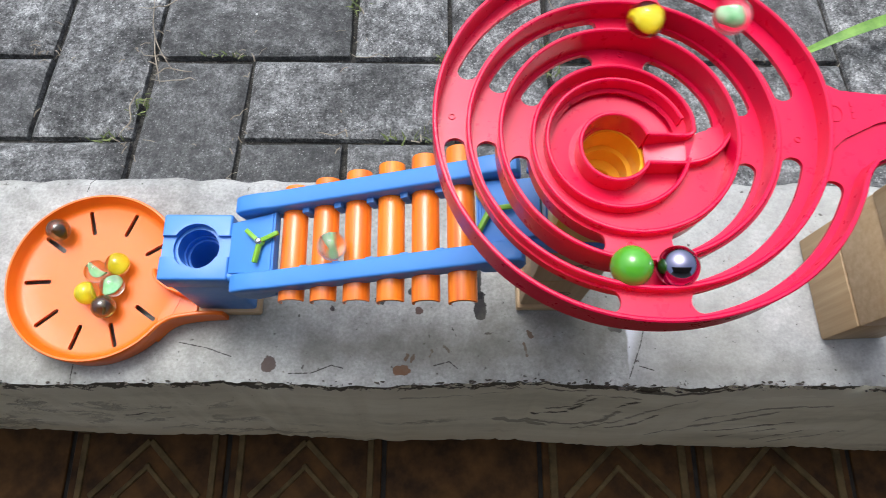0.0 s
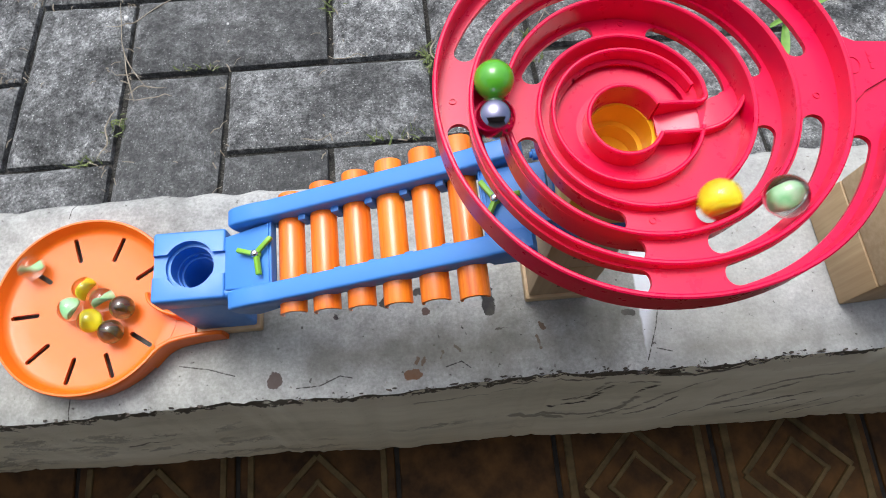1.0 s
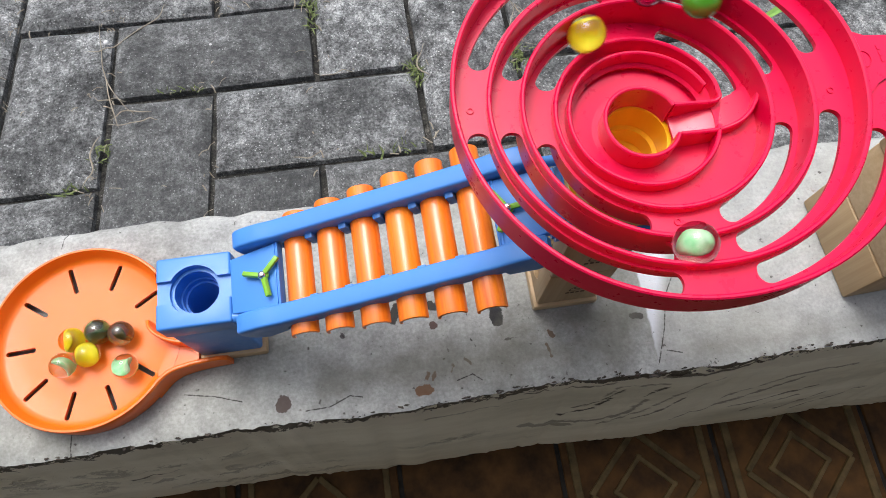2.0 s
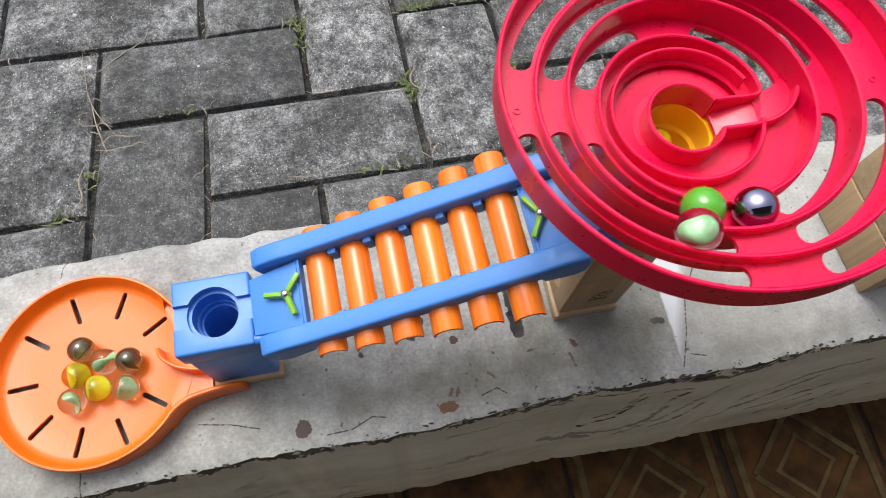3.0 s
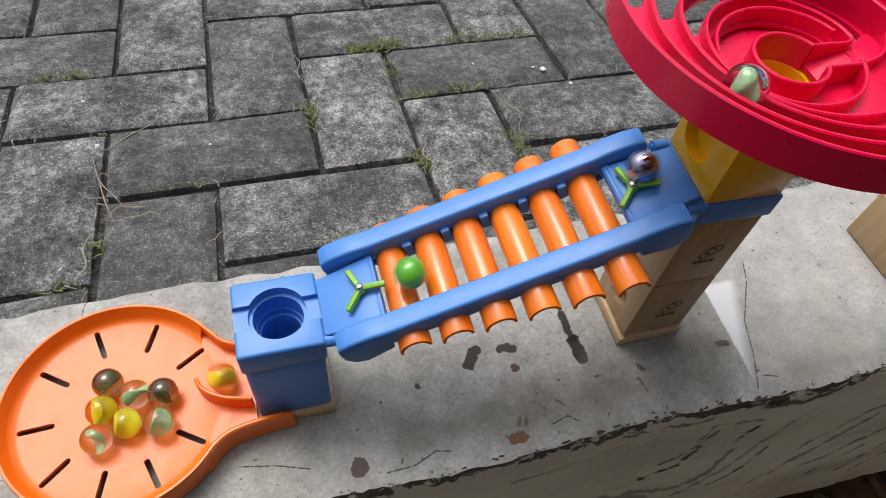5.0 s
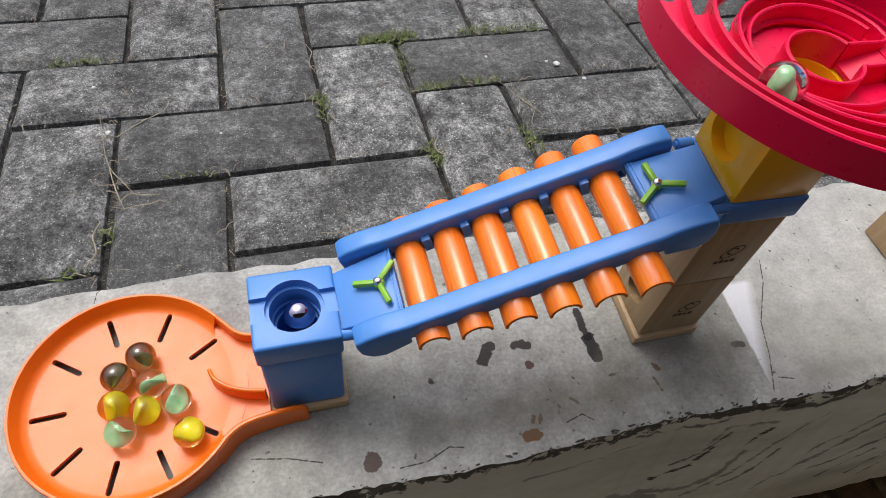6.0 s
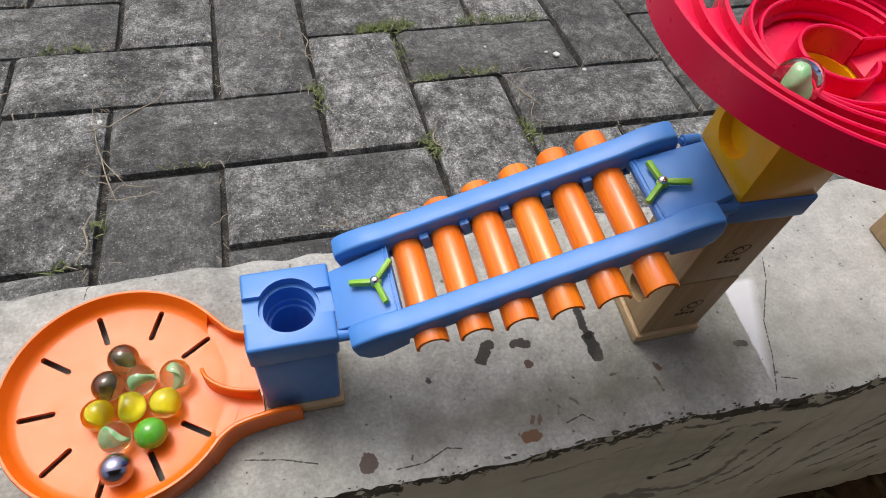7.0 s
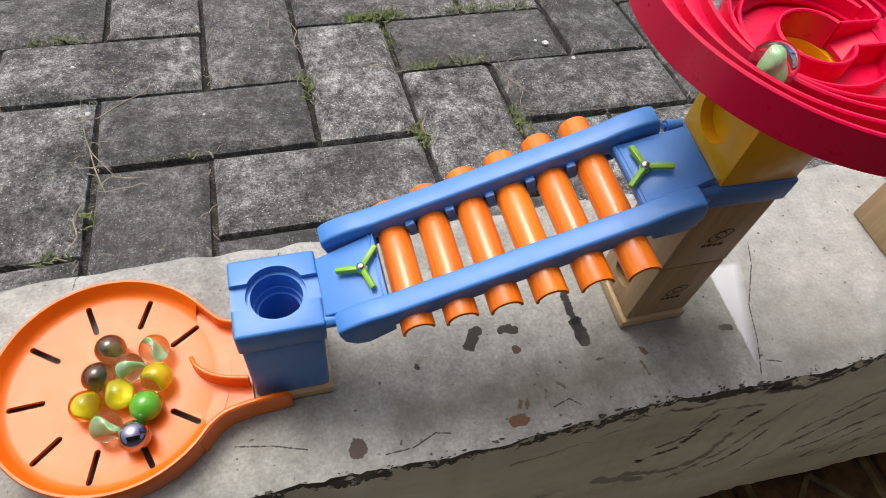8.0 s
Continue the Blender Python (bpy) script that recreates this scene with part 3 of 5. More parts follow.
def brand_mark(parent, x, z, y):
    """A plain open loop over a short bar, burnt into the wood."""
    loop = [(x + 0.0042 * math.cos(a) * (1.25 if math.cos(a) > 0 else 0.95), y, z + 0.0036 * math.sin(a + 0.25) + 0.0012 * math.cos(a)) for a in [0.35 + 2 * math.pi * k / 22 for k in range(23)]]
    loop2 = [(x + 0.0004 + 0.0022 * math.cos(a), y, z + 0.0022 * math.sin(a) + 0.0006) for a in [2 * math.pi * k / 16 for k in range(14)]]
    bms = []
    for ring in (loop, loop2):
        bm = bmesh.new()
        prev = None
        for k, p in enumerate(ring):
            w = 0.00028 + 0.0002 * math.sin(3 * k / 7.0) ** 2
            c = Vector((x, y, z))
            d = (Vector(p) - c).normalized() * w
            pair = (bm.verts.new(Vector(p) - d), bm.verts.new(Vector(p) + d))
            if prev:
                bm.faces.new((prev[0], prev[1], pair[1], pair[0]))
            prev = pair
        bms.append(bm)
    for k, (a, b) in enumerate(((-0.0052, -0.0034), (-0.0026, -0.0008), (0.0, 0.0018), (0.0026, 0.0046))):
        bms.append(box(x + a, x + b, y - 0.0001, y + 0.0001, z - 0.0078, z - 0.0062 + 0.0004 * (k % 2)))
    big = joined(*bms)
    big.transform(Matrix.Translation((x, y, z)) @ Matrix.Diagonal((1.3, 1, 1.3, 1)) @ Matrix.Translation((-x, -y, -z)))
    return part("logo", big, PRINT, parent, "dark burnt-in loop over a short bar", smooth=0)


def tower_low():
    """The blue block with the round well that feeds the tray."""
    base = whole("base_plate", wood_block(-0.1745, -0.1300, 0.1545, 0.1995, 0.0, 0.0085), MAPLE_FLAT, "thin pale wooden base plate under the blue block", "toy base", "marble run pieces")
    well = thing("funnel_block", label="blue plastic marble run block with a deep round well", category="toy block", group="marble run pieces")
    turn_x = Matrix.Translation((-0.19, 0.172, 0.0225)) @ pose(0, 0, 0, 0, 90, 0)
    body = cut(box(-0.1727, -0.1320, 0.1568, 0.1975, 0.0087, 0.0705, 0.0022, 3), tube(0.0118, 0.0118, 0.02, 0.08, Matrix.Translation((-0.152, 0.1775, 0))), tube(0.0108, 0.0108, 0, 0.045, turn_x))
    part("body", body, BLUE, well)
    c = Matrix.Translation((-0.152, 0.1775, 0))
    cap = cut(box(-0.1738, -0.1308, 0.1557, 0.1987, 0.0690, 0.0868, 0.0016, 3), tube(0.0148, 0.0148, 0.0815, 0.10, c, 48), tube(0.0128, 0.0128, 0.05, 0.10, c, 48),
              box(-0.18, -0.152, 0.1705, 0.1845, 0.0838, 0.1), box(-0.152, -0.12, 0.1705, 0.1845, 0.0838, 0.1))
    part("cap", cap, BLUE, well, "square cap with a stepped round opening")
    part("step_ring", cut(tube(0.0127, 0.0127, 0.060, 0.066, c, 48), tube(0.0105, 0.0105, 0.05, 0.08, c, 48)), BLUE, well)
    bm = peg(-0.1335, -0.1228, 0.1590, 0.0828, 0.0034)
    part("hinge_pin", bm, BLUE, well)
    return well


tower_low()


def tower_high():
    whole("base_plate", wood_block(0.0545, 0.1000, 0.1590, 0.2045, 0.0, 0.0085), MAPLE_FLAT, "thin pale wooden base plate under the block tower", "toy base", "marble run pieces")
    for z0, z1 in ((0.0087, 0.0680), (0.0682, 0.1290)):
        b = thing("wooden_block", label="tall pale wooden marble run block with a burnt-in mark", category="toy block", group="wooden blocks")
        turn_x = Matrix.Translation((0.03, 0.183, z0 + 0.0225)) @ pose(0, 0, 0, 0, 90, 0)
        part("block", cut(wood_block(0.0567, 0.0992, 0.1612, 0.2035, z0, z1), tube(0.0095, 0.0095, 0, 0.05, turn_x)), MAPLE, b)
        brand_mark(b, 0.0800, z0 + 0.0300, 0.1610)


tower_high()


def yellow_block():
    b = thing("funnel_block", label="yellow lacquered wooden marble run block with round holes", category="toy block", group="marble run pieces")
    turn_x = Matrix.Translation((0.03, 0.186, 0.1655)) @ pose(0, 0, 0, 0, 90, 0)
    c = Matrix.Translation((0.0770, 0.1815, 0))
    bm = cut(box(0.0565, 0.0995, 0.1610, 0.2040, 0.1452, 0.2010, 0.0010, 2), tube(0.0122, 0.0122, 0, 0.0335, turn_x, 48), tube(0.0146, 0.0146, 0.187, 0.23, c, 48), tube(0.0122, 0.0122, 0.177, 0.23, c, 48), tube(0.0096, 0.0096, 0.155, 0.23, Matrix.Translation((0.0755, 0.1795, 0)), 40))
    bm.transform(Matrix.Translation((0.0555, 0.1607, 0)) @ pose(0, 0, 0, 0, 0, -1.8) @ Matrix.Diagonal((0.965, 1, 1, 1)) @ Matrix.Translation((-0.0565, -0.1610, 0)))
    part("block", bm, YELLOW, b)


yellow_block()


def support_tower():
    """Stacked wooden blocks that carry the feed arm of the spiral."""
    for k in range(4):
        bm = wood_block(0.0008 * (k % 2), 0.0445 + 0.0008 * (k % 2), 0.0, 0.0765, 0.0003 + 0.0452 * k, 0.0452 * (k + 1))
        whole("wooden_block", bm, MAPLE_FLAT if k % 2 else MAPLE, "pale wooden marble run block in a stack", "toy block", "wooden blocks", m=pose(0.2756, 0.1381, 0, 0, 0, 2.5))
    b = thing("carrier_block", label="dark blue plastic block under the red feed arm", category="toy block", group="marble run pieces")
    part("block", box(0.2800, 0.3200, 0.1500, 0.2050, 0.1812, 0.2240, 0.002), NAVY, b)


support_tower()

# ---- red spiral ----
HUB = Vector((0.0770, 0.1815, 0.0))
WALL = spline([(-168, 0.0967), (-164, 0.0936), (-158, 0.0928), (-143, 0.0914), (-126, 0.0896), (-108, 0.0871), (-90, 0.0853), (-68, 0.0843), (-52, 0.0835), (-35, 0.0823), (0, 0.0812), (37, 0.0818), (90, 0.0832), (130, 0.0846), (161, 0.0846),
               (189, 0.0807), (230, 0.0755), (278, 0.0704), (320, 0.0685), (361, 0.0672), (405, 0.0640), (450, 0.0620), (500, 0.0628), (548, 0.0619), (590, 0.0602), (638, 0.0581), (680, 0.0556), (720, 0.0535), (765, 0.0520),
               (810, 0.0515), (860, 0.0508), (903, 0.0491), (945, 0.0468), (995, 0.0430), (1040, 0.0400), (1085, 0.0385), (1130, 0.0387), (1175, 0.0395), (1215, 0.0382), (1236, 0.0369), (1246, 0.0350)], 3)
FALL = spline([(-200, 0.2310), (-164, 0.2305), (-45, 0.2285), (180, 0.2265), (327, 0.2245), (455, 0.2215), (600, 0.2175), (815, 0.2125), (900, 0.2105), (960, 0.2085), (1246, 0.2080)], 3)
RISE = spline([(-172, 0.0), (-150, 0.0010), (-120, 0.0022), (-90, 0.0028), (-60, 0.0030), (-30, 0.0027), (0, 0.0017), (20, 0.0008), (60, 0.0)], 3)
SLOTS = ((-163, -103), (-83, -4), (19, 83), (106, 168), (190, 256), (277, 356), (380, 442), (466, 528), (552, 610), (642, 712), (746, 799), (830, 890))


def polar(theta, r, z):
    a = radians(theta)
    return Vector((-r * math.cos(a), r * math.sin(a), z))


def wall_r(theta):
    return WALL(theta)[0]


def floor_z(theta):
    return FALL(theta)[0]


def inner_r(theta):
    return wall_r(theta + 360) if theta + 360 <= 1246 else 0.0305


def wall_top(theta):
    if theta <= 60:
        return floor_z(theta) + 0.0095 + RISE(theta)[0]
    high = max(floor_z(theta) + 0.0095, floor_z(theta - 360) + 0.0050 if theta > 196 else 0)
    sink = max(0.0, min(1.0, (theta - 1120) / 110))
    return high + (0.2150 - high) * sink


def solid(bm, depth):
    """A sheet given a thickness downwards."""
    bmesh.ops.recalc_face_normals(bm, faces=bm.faces)
    if sum(f.normal.z for f in bm.faces) < 0:
        bmesh.ops.reverse_faces(bm, faces=bm.faces)
    low = bmesh.ops.duplicate(bm, geom=bm.verts[:] + bm.edges[:] + bm.faces[:])
    vm = low["vert_map"]
    old = [v for v in bm.verts if v in vm and vm[v] is not v]
    pairs = {}
    newv = [g for g in low["geom"] if isinstance(g, bmesh.types.BMVert)]
    for v in newv:
        v.co.z -= depth
    newset = set(newv)
    for e in [e for e in bm.edges if len(e.link_faces) == 1 and e.verts[0] not in newset]:
        a, b = e.verts
        bm.faces.new((a, b, vm[b], vm[a]))
    bmesh.ops.reverse_faces(bm, faces=[f for f in low["geom"] if isinstance(f, bmesh.types.BMFace)])
    return bm


def spiral():
    s = thing("spiral_track", Matrix.Translation(HUB), "large red plastic spiral marble track with slotted floor", "toy track", "marble run pieces")
    bm = bmesh.new()
    prev = last = None
    turns = set(np.arange(-168.0, 1246.5, 2.0))
    for a, b in SLOTS:
        turns |= {x for d in (0, 0.25, 0.7, 1.4, 2.3, 3.4, 4.6) for x in (a + d, b - d)}
    for th in sorted(turns):
        ro, ri = wall_r(th) - 0.0002, inner_r(th) + 0.0002
        z = floor_z(th)
        mid = ri + 0.43 * (ro - ri)
        end = min([min(th - a, b - th) for a, b in SLOTS if a <= th <= b] or [9])
        # rounded slot ends
        run = min(radians(end) * mid / 0.0040, 1.0)
        half = max(0.0044 * math.sqrt(1 - (1 - run) ** 2), 0.0003)
        row = [bm.verts.new(polar(th, r, z)) for r in (ro, mid + half, mid - half, ri)]
        if prev:
            hole = any(a <= last and th <= b for a, b in SLOTS)
            for k in range(3):
                if k == 1 and hole:
                    continue
                bm.faces.new((prev[k], prev[k + 1], row[k + 1], row[k]))
        prev, last = row, th
    solid(bm, 0.0022)
    part("spiral_floor", bm, RED, s, "slotted pink-red floor that winds down to the hub")
    # the floor of the hub's pocket
    bm = bmesh.new()
    prev = first = None
    for k in range(73):
        a = radians(5 * k)
        row = [bm.verts.new((r * math.cos(a), r * math.sin(a), z)) for r, z in ((0.0150, 0.2035), (0.0310, 0.2050), (0.0345, 0.2080))]
        if prev:
            for q in range(2):
                bm.faces.new((prev[q], prev[q + 1], row[q + 1], row[q]))
        prev = row
    part("hub_floor", solid(bm, 0.0022), RED, s)
    # the winding wall, turn by turn
    for a, b in ((-168, 20), (20, 196), (196, 556), (556, 916), (916, 1246)):
        rows = []
        th = a
        while th <= b:
            p = polar(th, wall_r(th), 0)
            rows.append((p.x, p.y, wall_top(th) - 0.0155 if th <= 20 else floor_z(th) - 0.0045, wall_top(th)))
            th += 3 if b - th >= 3 else max(b - th, 0.5)
        part("spiral_wall", ribbon(rows, 0.0019), RED, s)

    def wall(name, pts, z0, z1, thick=0.0018):
        sp = spline([(k, *p) for k, p in enumerate(pts)], 1)
        n = (len(pts) - 1) * 5
        top = lambda p: min(z1, 0.2147 + 0.0034 * max(0.0, min(1.0, (math.hypot(*p) - 0.032) / 0.020)))
        part(name, ribbon([(*sp(k / 5), z0, top(sp(k / 5))) for k in range(n + 1)], thick), RED, s)
    ring = [(0.0157 * math.cos(radians(a)) - 0.0012, 0.0163 * math.sin(radians(a)) - 0.0007) for a in range(21, 334, 12)]
    wall("hub_wall", ring, 0.1985, 0.2147)
    wall("guide_wall", [polar(1244, wall_r(1244), 0)[:2], (0.0338, 0.0066), (0.0314, 0.0050), (0.0275, 0.0048), (0.0215, 0.0052), (0.0138, 0.0055)], 0.2020, 0.2165)
    wall("guide_wall", [(0.0134, -0.0085), (0.0210, -0.0087), (0.0299, -0.0086), (0.0376, -0.0070), (0.0430, -0.0036), (0.0470, 0.0012), (0.0503, 0.0072), (0.0520, 0.0128)], 0.2020, 0.2185)
    pocket = [((0.0315 + 0.0018 * math.sin(radians(a))) * math.cos(radians(a)), (0.0315 + 0.0018 * math.sin(radians(a))) * math.sin(radians(a))) for a in range(24, 349, 12)]
    wall("pocket_wall", pocket, 0.2030, 0.2158)
    # the feed arm
    ox, oy = HUB.x, HUB.y
    low = [(0.320, 0.1765), (0.260, 0.1760), (0.215, 0.1745), (0.1920, 0.1712), (0.1790, 0.1662)]
    mid = [(0.320, 0.1920), (0.260, 0.1915), (0.205, 0.1890), (0.1815, 0.1835), (0.1665, 0.1762), (0.1552, 0.1645)]
    top = [(0.320, 0.1970), (0.260, 0.1970), (0.205, 0.1970), (0.1840, 0.1975), (0.1686, 0.1992), (0.1556, 0.2090)]
    shift = lambda pts: [(x - ox, y - oy) for x, y in pts]
    wall("arm_wall", shift(low) + [tuple(polar(-168, wall_r(-168), 0)[:2])], 0.2240, 0.2385)
    wall("arm_wall", shift(mid), 0.2240, 0.2375)
    wall("arm_wall", shift(top), 0.2240, 0.2375)
    bm = bmesh.new()
    a, b = shift(low) + [tuple(polar(-168, wall_r(-168), 0)[:2])], shift(mid)
    va, vb = [bm.verts.new((*p, 0.2290)) for p in a], [bm.verts.new((*p, 0.2290)) for p in b]
    for k in range(5):
        bm.faces.new((va[k], vb[k], vb[k + 1], va[k + 1]))
    part("arm_floor", solid(bm, 0.0022), RED, s)
    bm = bmesh.new()
    c, d = shift(mid[:5] + [(0.1585, 0.1690)]), shift(top[:5] + [(0.1602, 0.2040)])
    vc, vd = [bm.verts.new((*p, 0.2305)) for p in c], [bm.verts.new((*p, 0.2305)) for p in d]
    for k in range(5):
        bm.faces.new((vc[k], vd[k], vd[k + 1], vc[k + 1]))
    part("arm_web", solid(bm, 0.0022), RED, s, "flat web beside the feed arm")
    oval = cut(tube(0.0042, 0.0040, 0.2300, 0.2309, None, 28), tube(0.0036, 0.0036, 0.22, 0.24, None, 28))
    oval.transform(Matrix.Translation((0.1645 - ox, 0.1880 - oy, 0)) @ Matrix.Diagonal((0.8, 1, 1, 1)))
    part("mould_mark", oval, RED, s)
    for k in range(3):
        part("mould_mark", box(0.1715 - ox, 0.1728 - ox, 0.1855 - oy + 0.0030 * k, 0.1877 - oy + 0.0030 * k, 0.2303, 0.2308), RED, s)
    # the chute into the hub
    bm = bmesh.new()
    rows = [[bm.verts.new((x, y, z)) for y in (y0, 0.5 * (y0 + y1), y1)] for x, z, y0, y1 in ((0.0500, 0.2117, 0.0090, 0.0130), (0.0470, 0.2117, 0.0018, 0.0115), (0.0430, 0.2114, -0.0032, 0.0095), (0.0376, 0.2110, -0.0066, 0.0080), (0.0325, 0.2104, -0.0082, 0.0056), (0.0270, 0.2093, -0.0085, 0.0050), (0.0210, 0.2072, -0.0085, 0.0052), (0.0138, 0.2045, -0.0084, 0.0054))]
    for a, b in zip(rows, rows[1:]):
        for k in range(2):
            bm.faces.new((a[k], a[k + 1], b[k + 1], b[k]))
    part("chute", solid(bm, 0.0015), RED, s, "short sloping chute into the hub hole")
    # moulded marks
    for th, r in ((4, 0.0742), (96, 0.0480), (183, 0.0722), (-90, 0.0480)):
        p = polar(th, r, 0)
        z = {4: floor_z(4), 96: floor_z(816), 183: floor_z(183), -90: floor_z(630)}[th]
        part("mould_mark", cut(tube(0.0017, 0.0015, z - 0.001, z + 0.0005, Matrix.Translation((p.x, p.y, 0)), 20), tube(0.0010, 0.0010, z - 0.0002, z + 0.002, Matrix.Translation((p.x, p.y, 0)), 16)), RED, s)
    # socket under the hub
    part("socket", cut(tube(0.0210, 0.0215, 0.2012, 0.2040, None, 48), tube(0.0150, 0.0150, 0.19, 0.22, None, 48)), RED, s)
    return s


spiral()

# ---- xylophone rail ----
S1, S2 = Vector((-0.1103, 0.1766, 0.0984)), Vector((0.0249, 0.1788, 0.1457))
AX = (S2 - S1).normalized()
AY = Vector((0, 0, 1)).cross(AX).normalized()
AZ = AX.cross(AY)
RAIL = Matrix(((AX.x, AY.x, AZ.x, S1.x), (AX.y, AY.y, AZ.y, S1.y), (AX.z, AY.z, AZ.z, S1.z), (0, 0, 0, 1)))
SPAN = (S2 - S1).length


def outline_block(points, z0, z1, bevel, segs=3):
    """A flat outline (x, y) raised from z0 to z1 with rounded edges."""
    bm = bmesh.new()
    lo = [bm.verts.new((x, y, z0)) for x, y in points]
    hi = [bm.verts.new((x, y, z1)) for x, y in points]
    n = len(points)
    bm.faces.new(lo[::-1])
    top = bm.faces.new(hi)
    for k in range(n):
        bm.faces.new((lo[k], lo[(k + 1) % n], hi[(k + 1) % n], hi[k]))
    bmesh.ops.recalc_face_normals(bm, faces=bm.faces)
    edges = [e for e in bm.edges if all(abs(v.co.z - z1) < 1e-7 for v in e.verts) or all(abs(v.co.z - z0) < 1e-7 for v in e.verts)]
    bmesh.ops.bevel(bm, geom=edges, offset=bevel, segments=segs, affect="EDGES", profile=0.5)
    return bm


def xylophone():
    r = thing("xylophone_rail", RAIL, "blue plastic rail with six orange wooden xylophone bars", "toy rail", "marble run pieces")
    for side in (-1, 1):
        # side profile in (u, h), turned upright: thin over the bars, deep at both ends
        prof = [(-0.0180, -0.0030), (-0.0172, 0.0012), (-0.0150, 0.0026), (-0.0115, 0.0034), (-0.0040, 0.0037), (0.0010, 0.0035), (0.0050, 0.0029), (0.0095, 0.0024), (0.0700, 0.0024), (0.1310, 0.0024), (0.1355, 0.0029), (0.1395, 0.0035), (0.1440, 0.0037), (0.1520, 0.0034), (0.1568, 0.0025),
                (0.1594, 0.0012), (0.1605, -0.0035), (0.1595, -0.0100), (0.1560, -0.0160), (0.1500, -0.0184), (0.1345, -0.0150), (0.1335, -0.0102), (0.0700, -0.0102), (0.0080, -0.0102), (0.0070, -0.0150), (-0.0080, -0.0186), (-0.0142, -0.0160), (-0.0178, -0.0100)]
        turn = Matrix(((1, 0, 0, 0), (0, 0, 1, 0), (0, 1, 0, 0), (0, 0, 0, 1)))
        v0, v1 = sorted((side * 0.0196, side * 0.0308))
        bm = outline_block(prof, v0, v1, 0.0016)
        bm.transform(turn)
        part("side_beam", bm, BLUE, r)
        for k in range(5):
            c = 0.0175 + 0.0212 * (k + 0.5)
            a, b = sorted((side * 0.0165, side * 0.0282))
            part("bar_peg", box(c - 0.0024, c + 0.0024, a, b, -0.0150, -0.0048, 0.0006), BLUE, r)
        a, b = sorted((side * 0.0200, side * 0.0285))
        part("lower_strip", box(0.005, 0.136, side * 0.0215 - 0.0016, side * 0.0215 + 0.0016, -0.0165, -0.0143, 0.0004), BLUE, r)
    left = [(-0.0235, -0.0165), (0.0085, -0.0195), (0.0085, 0.0195), (-0.0235, 0.0165)]
    right = [(0.1345, -0.0195), (0.1700, -0.0165), (0.1700, 0.0165), (0.1345, 0.0195)]
    part("end_plate", outline_block(left, -0.0100, -0.0042, 0.0008), BLUE, r, "flat end plate under the pinwheel")
    part("end_plate", outline_block(right, -0.0100, -0.0042, 0.0008), BLUE, r, "flat end plate under the pinwheel")
    for u in (0.0060, 0.0078, 0.1352, 0.1370):
        part("plate_rib", box(u, u + 0.0008, -0.0190, 0.0190, -0.0060, -0.0034, 0.0002), BLUE, r)
    for k in range(6):
        u = 0.0175 + 0.0212 * k
        v0, v1 = -0.0365 - 0.0108 * k / 5, 0.0365 + 0.0085 * k / 5
        bm = bmesh.new()
        n = 22
        arc = [(0.0082 * math.cos(math.pi * q / n), 0.0080 * math.sin(math.pi * q / n)) for q in range(n + 1)]
        inn = [(0.0068 * math.cos(math.pi * q / n), 0.0066 * math.sin(math.pi * q / n) - 0.0006) for q in range(n, -1, -1)]
        ring = arc + inn
        cuts = [v0, v0 + 0.0006, v1 - 0.0006, v1]
        secs = [[bm.verts.new((u + x * (0.97 if j in (0, 3) else 1), v, -0.0128 + z * (0.97 if j in (0, 3) else 1))) for x, z in ring] for j, v in enumerate(cuts)]
        m = len(ring)
        for a, b in zip(secs, secs[1:]):
            for q in range(m):
                bm.faces.new((a[q], a[(q + 1) % m], b[(q + 1) % m], b[q]))
        for sec in (secs[0], secs[-1]):
            for q in range(n):
                bm.faces.new((sec[q], sec[q + 1], sec[m - 2 - q], sec[m - 1 - q]))
        part("bar", bm, BAR, r, "lacquered orange half-round bar")
    spinners = []
    for u in (0.0, SPAN):
        bms = [tube(0.0030, 0.0026, -0.0026, -0.0002, None, 20, 0.0004)]
        for q in range(3):
            b = box(0.0015, 0.0132, -0.0014, 0.0014, -0.0024, 0.0006, 0.0006)
            b.transform(pose(0, 0, 0, 14, 0, 120 * q))
            bms.append(b)
        sp = part("spinner", joined(*bms), LIME, r, "three-bladed lime green plastic pinwheel", pose(u, 0, 0))
        bm = bmesh.new()
        bmesh.ops.create_uvsphere(bm, u_segments=20, v_segments=12, radius=0.0023)
        bm.transform(Matrix.Diagonal((1, 1, 0.7, 1)))
        part("pivot_screw", joined(bm, tube(0.0012, 0.0012, -0.0052, 0.0)), CHROME, r, "round chrome screw head", pose(u, 0, 0.0006))
        spinners.append(sp)
    # the level collar on the tower
    return r, spinners


XYLO, SPINNERS = xylophone()


def collar():
    c = thing("rail_collar", label="blue plastic collar joining the rail to the wooden tower", category="toy joint", group="marble run pieces")
    h = Matrix.Translation((0.0770, 0.1815, 0))
    plate = cut(box(0.0550, 0.0992, 0.1595, 0.2055, 0.1293, 0.1450, 0.0016, 3), tube(0.0120, 0.0120, 0.12, 0.16, h))
    plate.transform(Matrix.Translation((0.0550, 0.1600, 0)) @ pose(0, 0, 0, 0, 0, -1.5) @ Matrix.Translation((-0.0550, -0.1600, 0)))
    part("plate", plate, BLUE, c)
    part("hinge_pin", peg(0.0450, 0.0580, 0.1625, 0.1412, 0.0036), BLUE, c)
    part("hinge_pin", peg(0.0462, 0.0570, 0.2030, 0.1432, 0.0030), BLUE, c)


collar()

# ---- catch tray ----
TRAY = Vector((-0.2468, 0.1785, 0.0))


